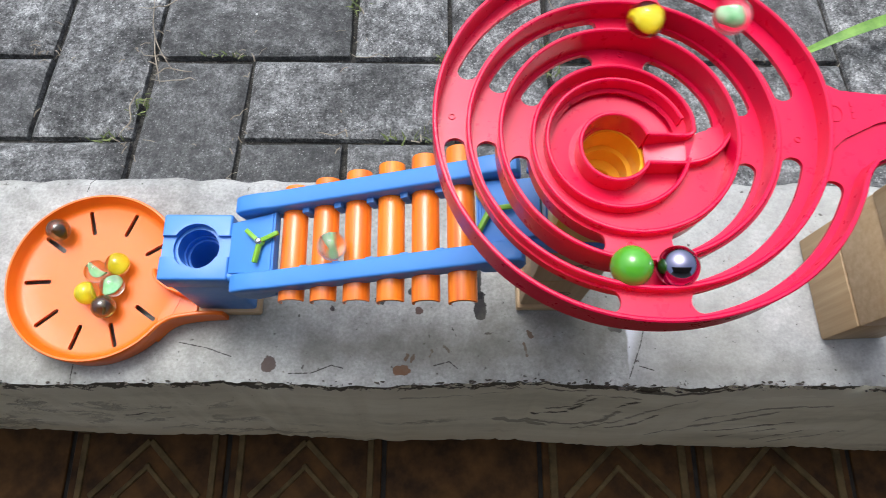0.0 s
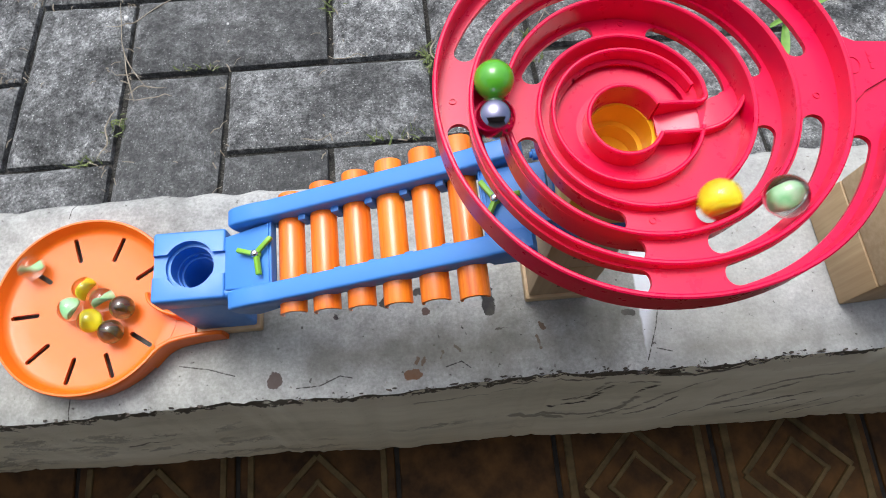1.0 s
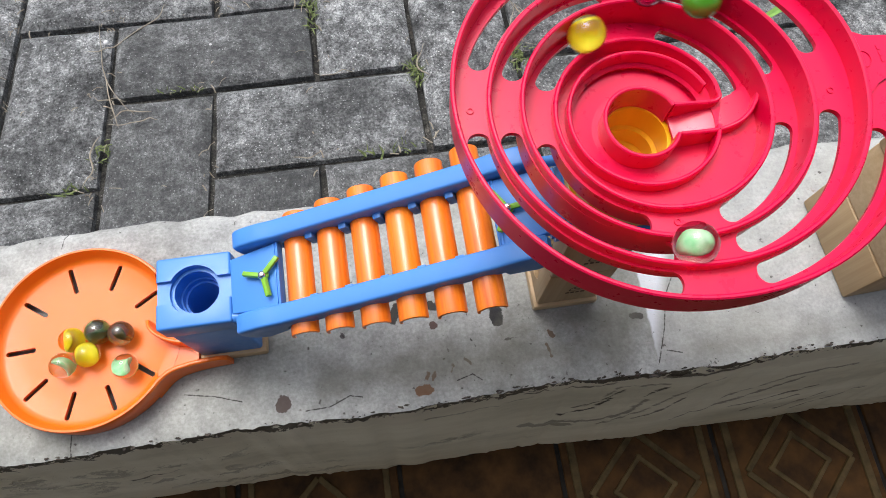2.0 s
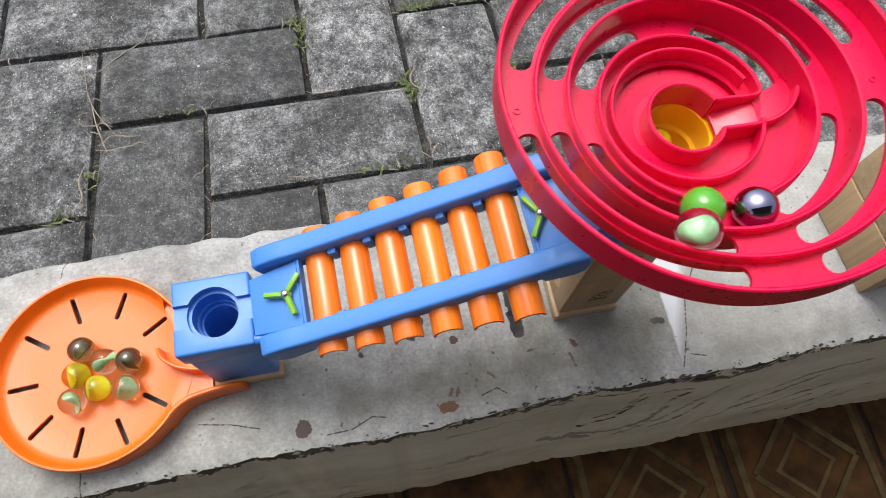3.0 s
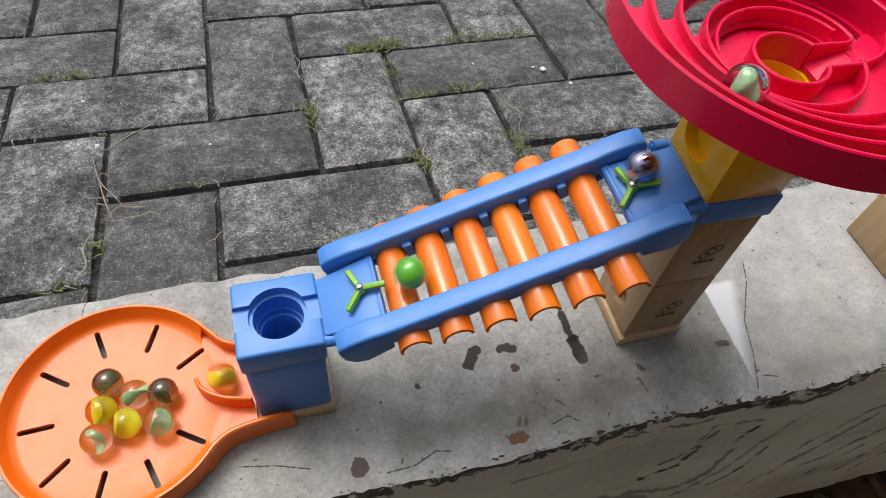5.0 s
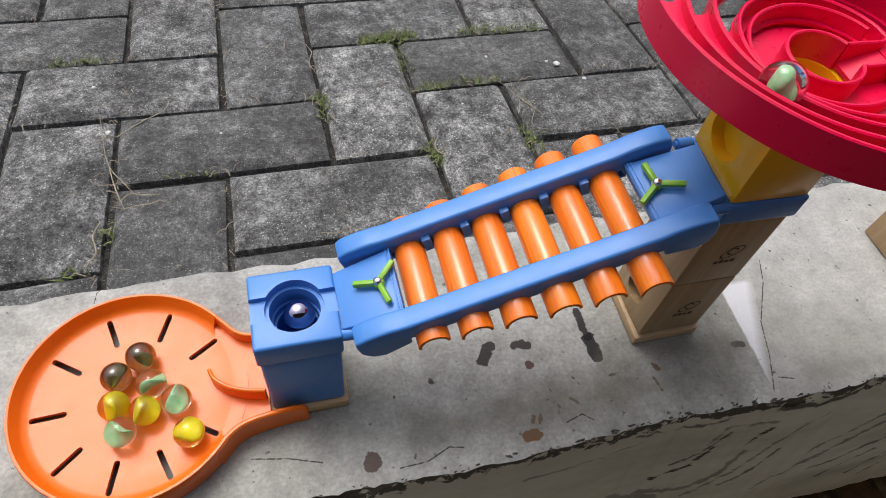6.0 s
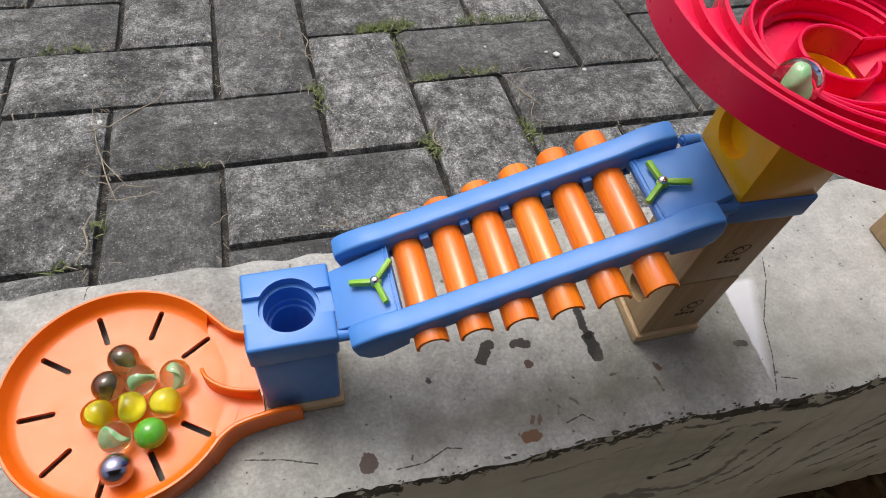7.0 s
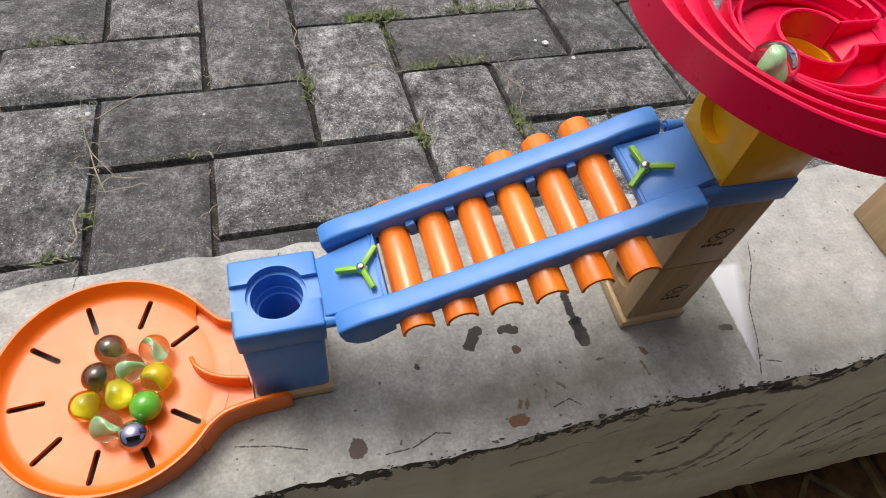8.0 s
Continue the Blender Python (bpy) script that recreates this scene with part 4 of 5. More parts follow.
def tray():
    t = thing("catch_tray", Matrix.Translation(TRAY), "round orange plastic marble tray with radial slots", "toy tray", "marble run pieces")
    prof = [(0, 0.0080), (0.0400, 0.0086), (0.0530, 0.0094), (0.0566, 0.0098), (0.0586, 0.0064), (0.0590, 0.0006), (0.0606, 0.0006), (0.0617, 0.0025), (0.0622, 0.0200), (0.0616, 0.0212), (0.0603, 0.0212), (0.0596, 0.0202), (0.0580, 0.0150), (0.0560, 0.0128), (0.0530, 0.0120), (0.0400, 0.0112), (0.0200, 0.0106), (0, 0.0104)]
    # one clean capsule a slot
    caps = []
    for a in (106, 68, 31, -35, -69, -103, -138, -176, 145):
        pts = [(0.0520 + 0.0016 * math.cos(q), 0.0016 * math.sin(q)) for q in [math.pi * (k / 8 - 0.5) for k in range(9)]] + [(0.0365 + 0.0016 * math.cos(q), 0.0016 * math.sin(q)) for q in [math.pi * (k / 8 + 0.5) for k in range(9)]]
        bm = bmesh.new()
        lo, hi = [bm.verts.new((x, y, -0.0010)) for x, y in pts], [bm.verts.new((x, y, 0.019)) for x, y in pts]
        bm.faces.new(lo[::-1])
        bm.faces.new(hi)
        for k in range(len(pts)):
            bm.faces.new((lo[k], lo[(k + 1) % len(pts)], hi[(k + 1) % len(pts)], hi[k]))
        bm.transform(pose(0, 0, 0, 0, 0, a))
        caps.append(bm)
    gate = bmesh.new()
    pts = [(0.0462, -0.0322), (0.0545, -0.0420), (0.0800, -0.0500), (0.0800, 0.0340), (0.0530, 0.0440), (0.0450, 0.0360)]
    lo, hi = [gate.verts.new((x, y, 0.0122)) for x, y in pts], [gate.verts.new((x, y, 0.03)) for x, y in pts]
    gate.faces.new(lo[::-1])
    gate.faces.new(hi)
    for k in range(6):
        gate.faces.new((lo[k], lo[(k + 1) % 6], hi[(k + 1) % 6], hi[k]))
    part("dish", cut(lathe(prof, 96), gate, *caps), ORANGE, t)

    def wall(name, pts, thick=0.0024, label=""):
        sp = spline([(k, *p) for k, p in enumerate(pts)], 1)
        n = (len(pts) - 1) * 6
        return part(name, ribbon([tuple(sp(k / 6)) for k in range(n + 1)], thick), ORANGE, t, label)
    ox, oy = TRAY.x, TRAY.y
    wall("neck_wall", [(x - ox, y - oy, 0.0010, z) for x, y, z in ((-0.2062, 0.2239, 0.0209), (-0.2010, 0.2186, 0.0209), (-0.1950, 0.2115, 0.0211), (-0.1893, 0.2050, 0.0211), (-0.1825, 0.2015, 0.0211), (-0.1742, 0.2005, 0.0211))], 0.0022)
    wall("arm", [(x - ox, y - oy, 0.0010, z) for x, y, z in ((-0.2037, 0.1354, 0.0209), (-0.1997, 0.1398, 0.0209), (-0.1955, 0.1440, 0.0210), (-0.1890, 0.1478, 0.0211), (-0.1800, 0.1500, 0.0210), (-0.1700, 0.1513, 0.0206), (-0.1600, 0.1520, 0.0196), (-0.1548, 0.1522, 0.0168), (-0.1540, 0.1522, 0.0140))], 0.0030, "curved arm that clips along the block")
    wall("hook", [(x - ox, y - oy, 0.0105, z) for x, y, z in ((-0.2048, 0.1832, 0.0215), (-0.2030, 0.1780, 0.0235), (-0.1995, 0.1735, 0.0240), (-0.1930, 0.1690, 0.0238), (-0.1850, 0.1660, 0.0235), (-0.1752, 0.1640, 0.0232))], 0.0022, "curved deflector hook at the inlet")
    bm = bmesh.new()
    pts = [(-0.2030, 0.2170), (-0.1960, 0.2110), (-0.1895, 0.2045), (-0.1742, 0.2000), (-0.1742, 0.1512), (-0.1800, 0.1502), (-0.1890, 0.1480), (-0.1960, 0.1440), (-0.2000, 0.1450), (-0.1960, 0.1560), (-0.1930, 0.1750), (-0.1950, 0.2000)]
    bm.faces.new([bm.verts.new((x - ox, y - oy, 0.0118)) for x, y in pts])
    part("neck_floor", solid(bm, 0.0045), ORANGE, t)
    return t


tray()

# ---- marbles ----
R = 0.0082


def vane(seed, wide, thin, twist):
    bm = bmesh.new()
    bmesh.ops.create_uvsphere(bm, u_segments=20, v_segments=16, radius=1)
    for v in bm.verts:
        a = v.co.z * twist + seed
        x, y, z = v.co.x * wide * R, v.co.y * thin * R, v.co.z * (0.86 if wide > 0.45 else 0.62) * R
        y += 0.10 * R * math.sin(3 * v.co.z + seed * 2)
        v.co = (x * math.cos(a) - y * math.sin(a), x * math.sin(a) + y * math.cos(a), z)
    return bm


def marble(kind, seed, fat=False):
    label = {"clear": "clear glass marble with a mint green vane inside", "yellow": "glass marble with a bright yellow vane inside", "smoky": "dark smoky brown glass marble", "green": "opaque leaf green glass marble", "dark": "shiny dark violet metallic marble"}[kind]
    ball = bmesh.new()
    bmesh.ops.create_uvsphere(ball, u_segments=40, v_segments=24, radius=R)
    if kind in ("green", "dark"):
        return whole("marble", ball, GREEN if kind == "green" else LUSTRE, label, "marble", "marbles", smooth=180)
    m = thing("marble", None, label, "marble", "marbles")
    part("glass", ball, {"clear": CLEAR, "yellow": HONEY, "smoky": SMOKE}[kind], m, smooth=180)
    w, th = {"clear": (0.56, 0.15), "yellow": (0.74, 0.30), "smoky": (0.32, 0.10)}[kind]
    if fat:
        w, th = 0.44, 0.36
    part("vane", vane(seed, w, th, 0.9), {"clear": MINT_VANE, "yellow": YELLOW_VANE, "smoky": OLIVE_VANE}[kind], m, smooth=180)
    return m


def channel(theta):
    r = 0.38 * wall_r(theta) + 0.62 * inner_r(theta)
    return HUB + polar(theta, r, floor_z(theta) + R)


def on_spiral(rows):
    """Places along the channel: rows of seconds and degrees, filled in between."""
    sp = eased([(t, a) for t, a in rows])
    out = []
    t0, t1 = rows[0][0], rows[-1][0]
    n = max(2, round((t1 - t0) / 0.05))
    for k in range(n + 1):
        t = t0 + (t1 - t0) * k / n
        out.append((t, *channel(sp(t)[0])))
    return out


def on_rail(rows):
    return [(t, *(RAIL @ Vector((u / 1000, v / 1000, 0.0042)))) for t, u, v in rows]


def on_tray(rows):
    return [(t, x, y, 0.0190 + 0.05 * max(0.0, math.hypot(x - TRAY.x, y - TRAY.y) - 0.015)) for t, x, y in rows]


def eased(table):
    """A curve through rows (s, v...) that never overshoots them."""
    s = [r[0] for r in table]

    def slope(v, k):
        if k <= 0 or k >= len(s) - 1:
            return 0.0
        a, b = (v[k] - v[k - 1]) / (s[k] - s[k - 1]), (v[k + 1] - v[k]) / (s[k + 1] - s[k])
        return 0.0 if a * b <= 0 else 2 * a * b / (a + b)

    def at(x):
        x = min(max(x, s[0]), s[-1])
        k = max(i for i in range(len(s) - 1) if s[i] <= x)
        h = s[k + 1] - s[k]
        u = (x - s[k]) / h
        out = []
        for c in range(1, len(table[0])):
            v = [r[c] for r in table]
            m0, m1 = slope(v, k), slope(v, k + 1)
            if k == 0:
                m0 = (v[1] - v[0]) / h
            if k + 2 == len(s):
                m1 = (v[-1] - v[-2]) / h
            out.append((2 * u**3 - 3 * u**2 + 1) * v[k] + (u**3 - 2 * u**2 + u) * h * m0 + (3 * u**2 - 2 * u**3) * v[k + 1] + (u**3 - u**2) * h * m1)
        return out
    return at


def roll(ob, track, start=(0, 0, 0)):
    """Keys a marble along its track, turning as it rolls."""
    at = eased(track)
    rows, q, last, kept = [], Euler([radians(a) for a in start]).to_quaternion(), None, None
    n = 120
    for k in range(n + 1):
        t = 8.0 * k / n
        p = Vector(at(t))
        if last is not None:
            d = p - last
            axis = Vector((0, 0, 1)).cross(d)
            if axis.length > 1e-7:
                ang = min(d.length / R, radians(75))
                from_q = Matrix.Rotation(ang, 3, axis.normalized()).to_quaternion()
                q = from_q @ q
        last = p
        rows.append((t, Matrix.LocRotScale(p, q, None)))
    walk(ob, rows)


EXIT = [(0.0385, 0.0040), (0.0300, -0.0015), (0.0200, -0.0030), (0.0100, -0.0015), (0.0020, 0.0)]


def drop(t):
    """From the end of the winding channel through the hub to the head of the rail: starts at t, leaves the hub 0.16 s on."""
    z = (0.2188, 0.2170, 0.2155, 0.2135, 0.2050)
    out = [(t + 0.04 * k, HUB.x + x, HUB.y + y, zz) for k, ((x, y), zz) in enumerate(zip(EXIT, z))]
    return out


def well(t_in, t_out):
    """Over the brim of the blue block, round and down its well, out at its foot into the tray."""
    d = t_out - t_in
    return [(t_in, -0.1335, 0.1775, 0.0975), (t_in + 0.06 * d, -0.1450, 0.1760, 0.0940), (t_in + 0.12 * d, -0.1515, 0.1740, 0.0850), (t_in + 0.25 * d, -0.1520, 0.1755, 0.0790), (t_in + 0.42 * d, -0.1500, 0.1800, 0.0740), (t_in + 0.60 * d, -0.1535, 0.1745, 0.0680),
            (t_in + 0.75 * d, -0.1520, 0.1775, 0.0450), (t_in + 0.86 * d, -0.1530, 0.1740, 0.0240), (t_out, -0.1730, 0.1730, 0.0215)]


def motions():
    hold = lambda rows: rows + [(8.0, *rows[-1][1:])]
    # green and dark marbles run the spiral together
    g = on_spiral([(0, 275), (0.2, 295), (0.4, 314), (0.6, 334), (0.8, 354), (1.0, 371), (1.2, 389), (1.4, 409), (1.5, 419), (1.9, 470), (2.3, 532), (2.6, 583), (2.8, 617), (3.0, 648), (3.2, 689), (3.4, 729), (3.5, 755), (3.6, 771), (3.8, 803), (4.1, 842), (4.34, 879)])
    g += drop(4.39) + [(4.66, 0.066, 0.184, 0.1660), (4.74, *(RAIL @ Vector((0.150, 0.010, 0.0042))))] + on_rail([(4.8, 122, 10), (4.9, 76, 3), (5.0, 27, -5), (5.2, 2.4, -11), (5.32, -14, -4)])
    g += well(5.42, 6.02) + on_tray([(6.10, -0.2150, 0.2120), (6.20, -0.2620, 0.2230), (6.3, -0.2898, 0.1735), (6.5, -0.2608, 0.1432), (6.7, -0.2307, 0.1462), (7.0, -0.2314, 0.1520), (7.5, -0.2285, 0.1555), (8.0, -0.2289, 0.1600)])
    roll(marble("green", 0), g)
    s = on_spiral([(0, 259), (0.2, 278), (0.4, 298), (0.6, 317), (0.8, 337), (1.0, 354), (1.2, 372), (1.4, 394), (1.5, 405), (1.6, 413), (1.9, 447), (2.3, 508), (2.6, 560), (2.8, 595), (3.0, 625), (3.2, 660), (3.4, 695), (3.5, 717), (3.6, 734), (3.8, 772), (4.1, 822), (4.44, 879)])
    s += drop(4.49) + [(4.88, 0.066, 0.184, 0.1660)] + on_rail([(5.0, 150.5, 5), (5.2, 115.6, 2), (5.4, 70, -6), (5.6, 25, -8), (5.75, -12, -3)])
    s += well(5.82, 6.22) + on_tray([(6.3, -0.2107, 0.2067), (6.4, -0.2480, 0.2290), (6.5, -0.2803, 0.2045), (6.7, -0.2943, 0.1642), (6.9, -0.2699, 0.1356), (7.0, -0.2480, 0.1363), (7.1, -0.2367, 0.1409), (7.3, -0.2369, 0.1441), (8.0, -0.2346, 0.1445)])
    roll(marble("dark", 0), s)
    y = on_spiral([(0, 463), (0.2, 486), (0.4, 512), (0.6, 540), (0.8, 570), (1.0, 602), (1.2, 642), (1.4, 679), (1.5, 696), (1.6, 716), (1.9, 770), (2.3, 830), (2.62, 879)])
    y += drop(2.69) + [(3.00, 0.070, 0.183, 0.1900), (3.20, 0.064, 0.184, 0.1660)] + on_rail([(3.30, 135, 8), (3.4, 107.7, 3.4), (3.5, 86.6, -4), (3.6, 62, -11), (3.8, 20.8, -8), (3.86, -2, -3)])
    y += well(3.92, 4.92) + on_tray([(5.0, -0.1901, 0.1806), (5.08, -0.2120, 0.2130), (5.2, -0.2559, 0.2280), (5.35, -0.2920, 0.1930), (5.5, -0.2850, 0.1500), (5.7, -0.2450, 0.1345), (5.9, -0.2150, 0.1460), (6.3, -0.2252, 0.1540), (6.5, -0.2257, 0.1535), (7.0, -0.2242, 0.1677), (8.0, -0.2231, 0.1753)])
    roll(marble("yellow", 1.0), y, (40, 60, 0))
    c = on_spiral([(0, 133), (0.2, 151), (0.4, 175), (0.6, 197), (0.8, 214), (1.0, 228), (1.2, 241), (1.4, 249), (1.5, 251), (1.6, 256), (2.0, 273), (2.4, 288), (2.8, 294), (3.0, 293), (3.2, 304), (3.4, 312), (3.5, 315), (3.6, 317), (3.8, 324), (4.0, 328), (8.0, 328)])
    roll(marble("clear", 0.3, True), c, (70, 0, 30))
    m = on_rail([(0, 51.5, -11), (0.1, 27, -10), (0.2, 5, -8), (0.26, -12, -3)]) + well(0.30, 0.62) + on_tray([(0.70, -0.2000, 0.2050), (0.8, -0.2288, 0.2315), (1.0, -0.2856, 0.2079), (1.2, -0.2930, 0.1664), (1.4, -0.2663, 0.1389), (1.5, -0.2407, 0.1436), (1.7, -0.2230, 0.1460), (2.2, -0.2180, 0.1590), (2.8, -0.2252, 0.1623), (5.6, -0.2252, 0.1623), (6.0, -0.2229, 0.1695), (6.5, -0.2229, 0.1695), (7.0, -0.2187, 0.1830), (7.5, -0.2235, 0.1920), (8.0, -0.2239, 0.1925)])
    roll(marble("clear", 2.0), m, (80, 30, 0))
    # marbles already in the tray
    d1 = on_tray([(0, -0.2784, 0.2123), (0.2, -0.2916, 0.1834), (0.4, -0.2796, 0.1485), (0.6, -0.2461, 0.1355), (0.8, -0.2290, 0.1450), (1.0, -0.2276, 0.1582), (1.5, -0.2275, 0.1591), (1.8, -0.2330, 0.1720), (2.3, -0.2450, 0.1900), (2.8, -0.2522, 0.1917), (5.4, -0.2522, 0.1917), (6.1, -0.2547, 0.1892), (6.5, -0.2547, 0.1892), (7.2, -0.2532, 0.1816), (8.0, -0.2532, 0.1816)])
    roll(marble("smoky", 0.5), d1)
    d2 = on_tray([(0, -0.2367, 0.1555), (0.55, -0.2367, 0.1555), (0.85, -0.2212, 0.1740), (1.5, -0.2219, 0.1755), (2.8, -0.2229, 0.1794), (5.3, -0.2229, 0.1794), (6.0, -0.2417, 0.1994), (6.5, -0.2417, 0.1994), (7.2, -0.2468, 0.1972), (8.0, -0.2468, 0.1972)])
    roll(marble("smoky", 1.9), d2)
    y1 = on_tray([(0, -0.2320, 0.1871), (0.6, -0.2320, 0.1871), (0.9, -0.2474, 0.1911), (1.2, -0.2490, 0.1850), (1.5, -0.2529, 0.1791), (2.8, -0.2552, 0.1756), (5.5, -0.2552, 0.1756), (6.0, -0.2551, 0.1721), (6.6, -0.2551, 0.1721), (7.2, -0.2590, 0.1664), (8.0, -0.2590, 0.1664)])
    roll(marble("yellow", 2.4), y1, (90, 0, 20))
    y2 = on_tray([(0, -0.2503, 0.1656), (0.6, -0.2503, 0.1656), (1.0, -0.2426, 0.1672), (1.5, -0.2450, 0.1665), (2.8, -0.2426, 0.1654), (5.5, -0.2426, 0.1654), (6.1, -0.2393, 0.1664), (6.6, -0.2393, 0.1664), (7.2, -0.2429, 0.1697), (8.0, -0.2429, 0.1697)])
    roll(marble("yellow", 4.0), y2, (90, 20, 70))
    c1 = on_tray([(0, -0.2333, 0.1711), (0.6, -0.2333, 0.1711), (1.0, -0.2351, 0.1812), (1.5, -0.2364, 0.1795), (2.8, -0.2377, 0.1815), (5.5, -0.2377, 0.1815), (6.1, -0.2357, 0.1814), (6.6, -0.2357, 0.1814), (7.2, -0.2372, 0.1839), (8.0, -0.2372, 0.1839)])
    roll(marble("clear", 3.2), c1, (90, 0, -30))
    c3 = on_tray([(0, -0.2463, 0.1815), (0.6, -0.2463, 0.1815), (1.0, -0.2566, 0.1763), (1.5, -0.2603, 0.1626), (2.8, -0.2572, 0.1597), (5.5, -0.2572, 0.1597), (6.1, -0.2510, 0.1562), (6.6, -0.2510, 0.1562), (7.2, -0.2483, 0.1527), (8.0, -0.2483, 0.1527)])
    roll(marble("clear", 5.1), c3, (75, 0, 60))
    # pinwheels knocked round by the marbles
    walk(SPINNERS[0], [(t, pose(0, 0, 0, 0, 0, a)) for t, a in ((0, 18), (0.15, 18), (0.22, 80), (0.30, 120), (0.40, 150), (0.6, 158), (1.0, 158), (3.5, 168), (3.82, 177), (3.90, 222), (4.5, 230), (5.05, 229), (5.2, 199), (5.3, 160), (5.6, 160), (5.7, 110), (5.9, 45), (6.3, 42), (8.0, 45))])
    walk(SPINNERS[1], [(t, pose(SPAN, 0, 0, 0, 0, a)) for t, a in ((0, 0), (3.15, 0), (3.3, 60), (3.45, 120), (3.5, 122), (4.0, 126), (4.5, 125), (4.70, 125), (4.8, 180), (4.9, 220), (5.0, 223), (5.2, 208), (5.5, 213), (8.0, 216))])


# ---- pavement ----
UNIT, PX, PY = 0.109, -0.208, 0.373


def paver_mesh(seed, L, W):
    """A worn concrete block with chamfered, ragged edges."""
    bm = bmesh.new()
    nx, ny = 9, 6
    g, e = 0.0034, 0.0085
    xs = [-L / 2 + g] + [-L / 2 + g + e + (L - 2 * g - 2 * e) * k / (nx - 3) for k in range(nx - 2)] + [L / 2 - g]
    ys = [-W / 2 + g] + [-W / 2 + g + e + (W - 2 * g - 2 * e) * k / (ny - 3) for k in range(ny - 2)] + [W / 2 - g]
    top = []
    for i, x in enumerate(xs):
        col = []
        for j, y in enumerate(ys):
            edge = i in (0, nx - 1) or j in (0, ny - 1)
            jit = Vector((noise.noise((x * 60, y * 60, seed)), noise.noise((x * 60, y * 60, seed + 9)), 0)) * (0.0022 if edge else 0.0016)
            z = -0.0062 - 0.0020 * abs(noise.noise((x * 45, y * 45, seed + 5))) if edge else 0.0009 * noise.noise((x * 30, y * 30, seed + 3))
            col.append(bm.verts.new((x + jit.x, y + jit.y, z)))
        top.append(col)
    for i in range(nx - 1):
        for j in range(ny - 1):
            bm.faces.new((top[i][j], top[i + 1][j], top[i + 1][j + 1], top[i][j + 1]))
    rim = [top[i][0] for i in range(nx)] + [top[-1][j] for j in range(1, ny)] + [top[i][-1] for i in range(nx - 2, -1, -1)] + [top[0][j] for j in range(ny - 2, 0, -1)]
    low = [bm.verts.new((v.co.x * 1.012, v.co.y * 1.018, -0.030)) for v in rim]
    n = len(rim)
    for k in range(n):
        bm.faces.new((rim[k], low[k], low[(k + 1) % n], rim[(k + 1) % n]))
    return mesh_of(bm, "paver", PAVER, 40)


def pavement():
    meshes = [paver_mesh(20 + 3 * k, 2 * UNIT, UNIT) for k in range(7)]
    tilt = math.degrees(math.atan(PAVE_SLOPE))
    rnd = random.Random(5)
    for i in range(-8, 11):
        for j in range(-2, 9):
            q = (i + j) % 4
            if q == 0:
                x, y, turn = PX + UNIT * (i + 1), PY + UNIT * (j + 0.5), 0
            elif q == 2:
                x, y, turn = PX + UNIT * (i + 0.5), PY + UNIT * (j + 1), 90
            else:
                continue
            ob = new("paver", rnd.choice(meshes))
            ob.parent = GROUND
            ob.matrix_basis = pose(x, y, pave_z(y) + rnd.uniform(-0.0022, 0.0018), tilt + rnd.uniform(-0.4, 0.4), rnd.uniform(-0.4, 0.4), 0) @ pose(0, 0, 0, 0, 0, turn + rnd.choice((0, 180)) + rnd.uniform(-0.8, 0.8))


pavement()


def weeds():
    """Small moss and grass tufts in the joints."""
    rnd = random.Random(11)
    verts, faces = [], []

    def blade(x, y, h, lean, w):
        a = rnd.uniform(0, 6.28)
        z = pave_z(y) - 0.004
        dx, dy = math.cos(a), math.sin(a)
        b = len(verts)
        verts.extend([(x - dy * w, y + dx * w, z), (x + dy * w, y - dx * w, z), (x + dx * lean * 0.5 + dy * w * 0.7, y + dy * lean * 0.5 - dx * w * 0.7, z + h * 0.7), (x + dx * lean * 0.5 - dy * w * 0.7, y + dy * lean * 0.5 + dx * w * 0.7, z + h * 0.7), (x + dx * lean, y + dy * lean, z + h)])
        faces.extend([(b, b + 1, b + 2, b + 3), (b + 3, b + 2, b + 4)])
    spots = [((-0.03, 0.700), (0.03, 0.704), 260, 0.004), ((-0.099, 0.60), (-0.099, 0.55), 60, 0.003), ((0.010, 0.49), (0.010, 0.46), 60, 0.003), ((0.01, 0.59), (0.12, 0.595), 80, 0.003), ((-0.06, 0.373), (0.00, 0.376), 22, 0.003),
             ((-0.40, 0.700), (-0.34, 0.705), 60, 0.003), ((-0.317, 0.40), (-0.316, 0.43), 22, 0.003), ((-0.36, 0.375), (-0.33, 0.373), 18, 0.003), ((0.12, 0.50), (0.12, 0.46), 80, 0.003), ((0.10, 0.705), (0.20, 0.70), 120, 0.005),
             ((-0.22, 0.482), (-0.26, 0.484), 14, 0.002), ((0.01, 0.70), (0.01, 0.62), 50, 0.003)]
    for a, b, n, s in spots:
        for _ in range(n):
            u = rnd.random()
            blade(a[0] + (b[0] - a[0]) * u + rnd.gauss(0, s * 1.6), a[1] + (b[1] - a[1]) * u + rnd.gauss(0, s * 1.2), rnd.uniform(0.003, 0.008), rnd.uniform(0.002, 0.012), rnd.uniform(0.0005, 0.0013))
    me = bpy.data.meshes.new("weeds")
    me.from_pydata(verts, [], faces)
    me.materials.append(MOSS)
    tagged(new("weeds", me), "small green moss and grass tufts growing in the paver joints", "weeds", kind="stuff")


weeds()


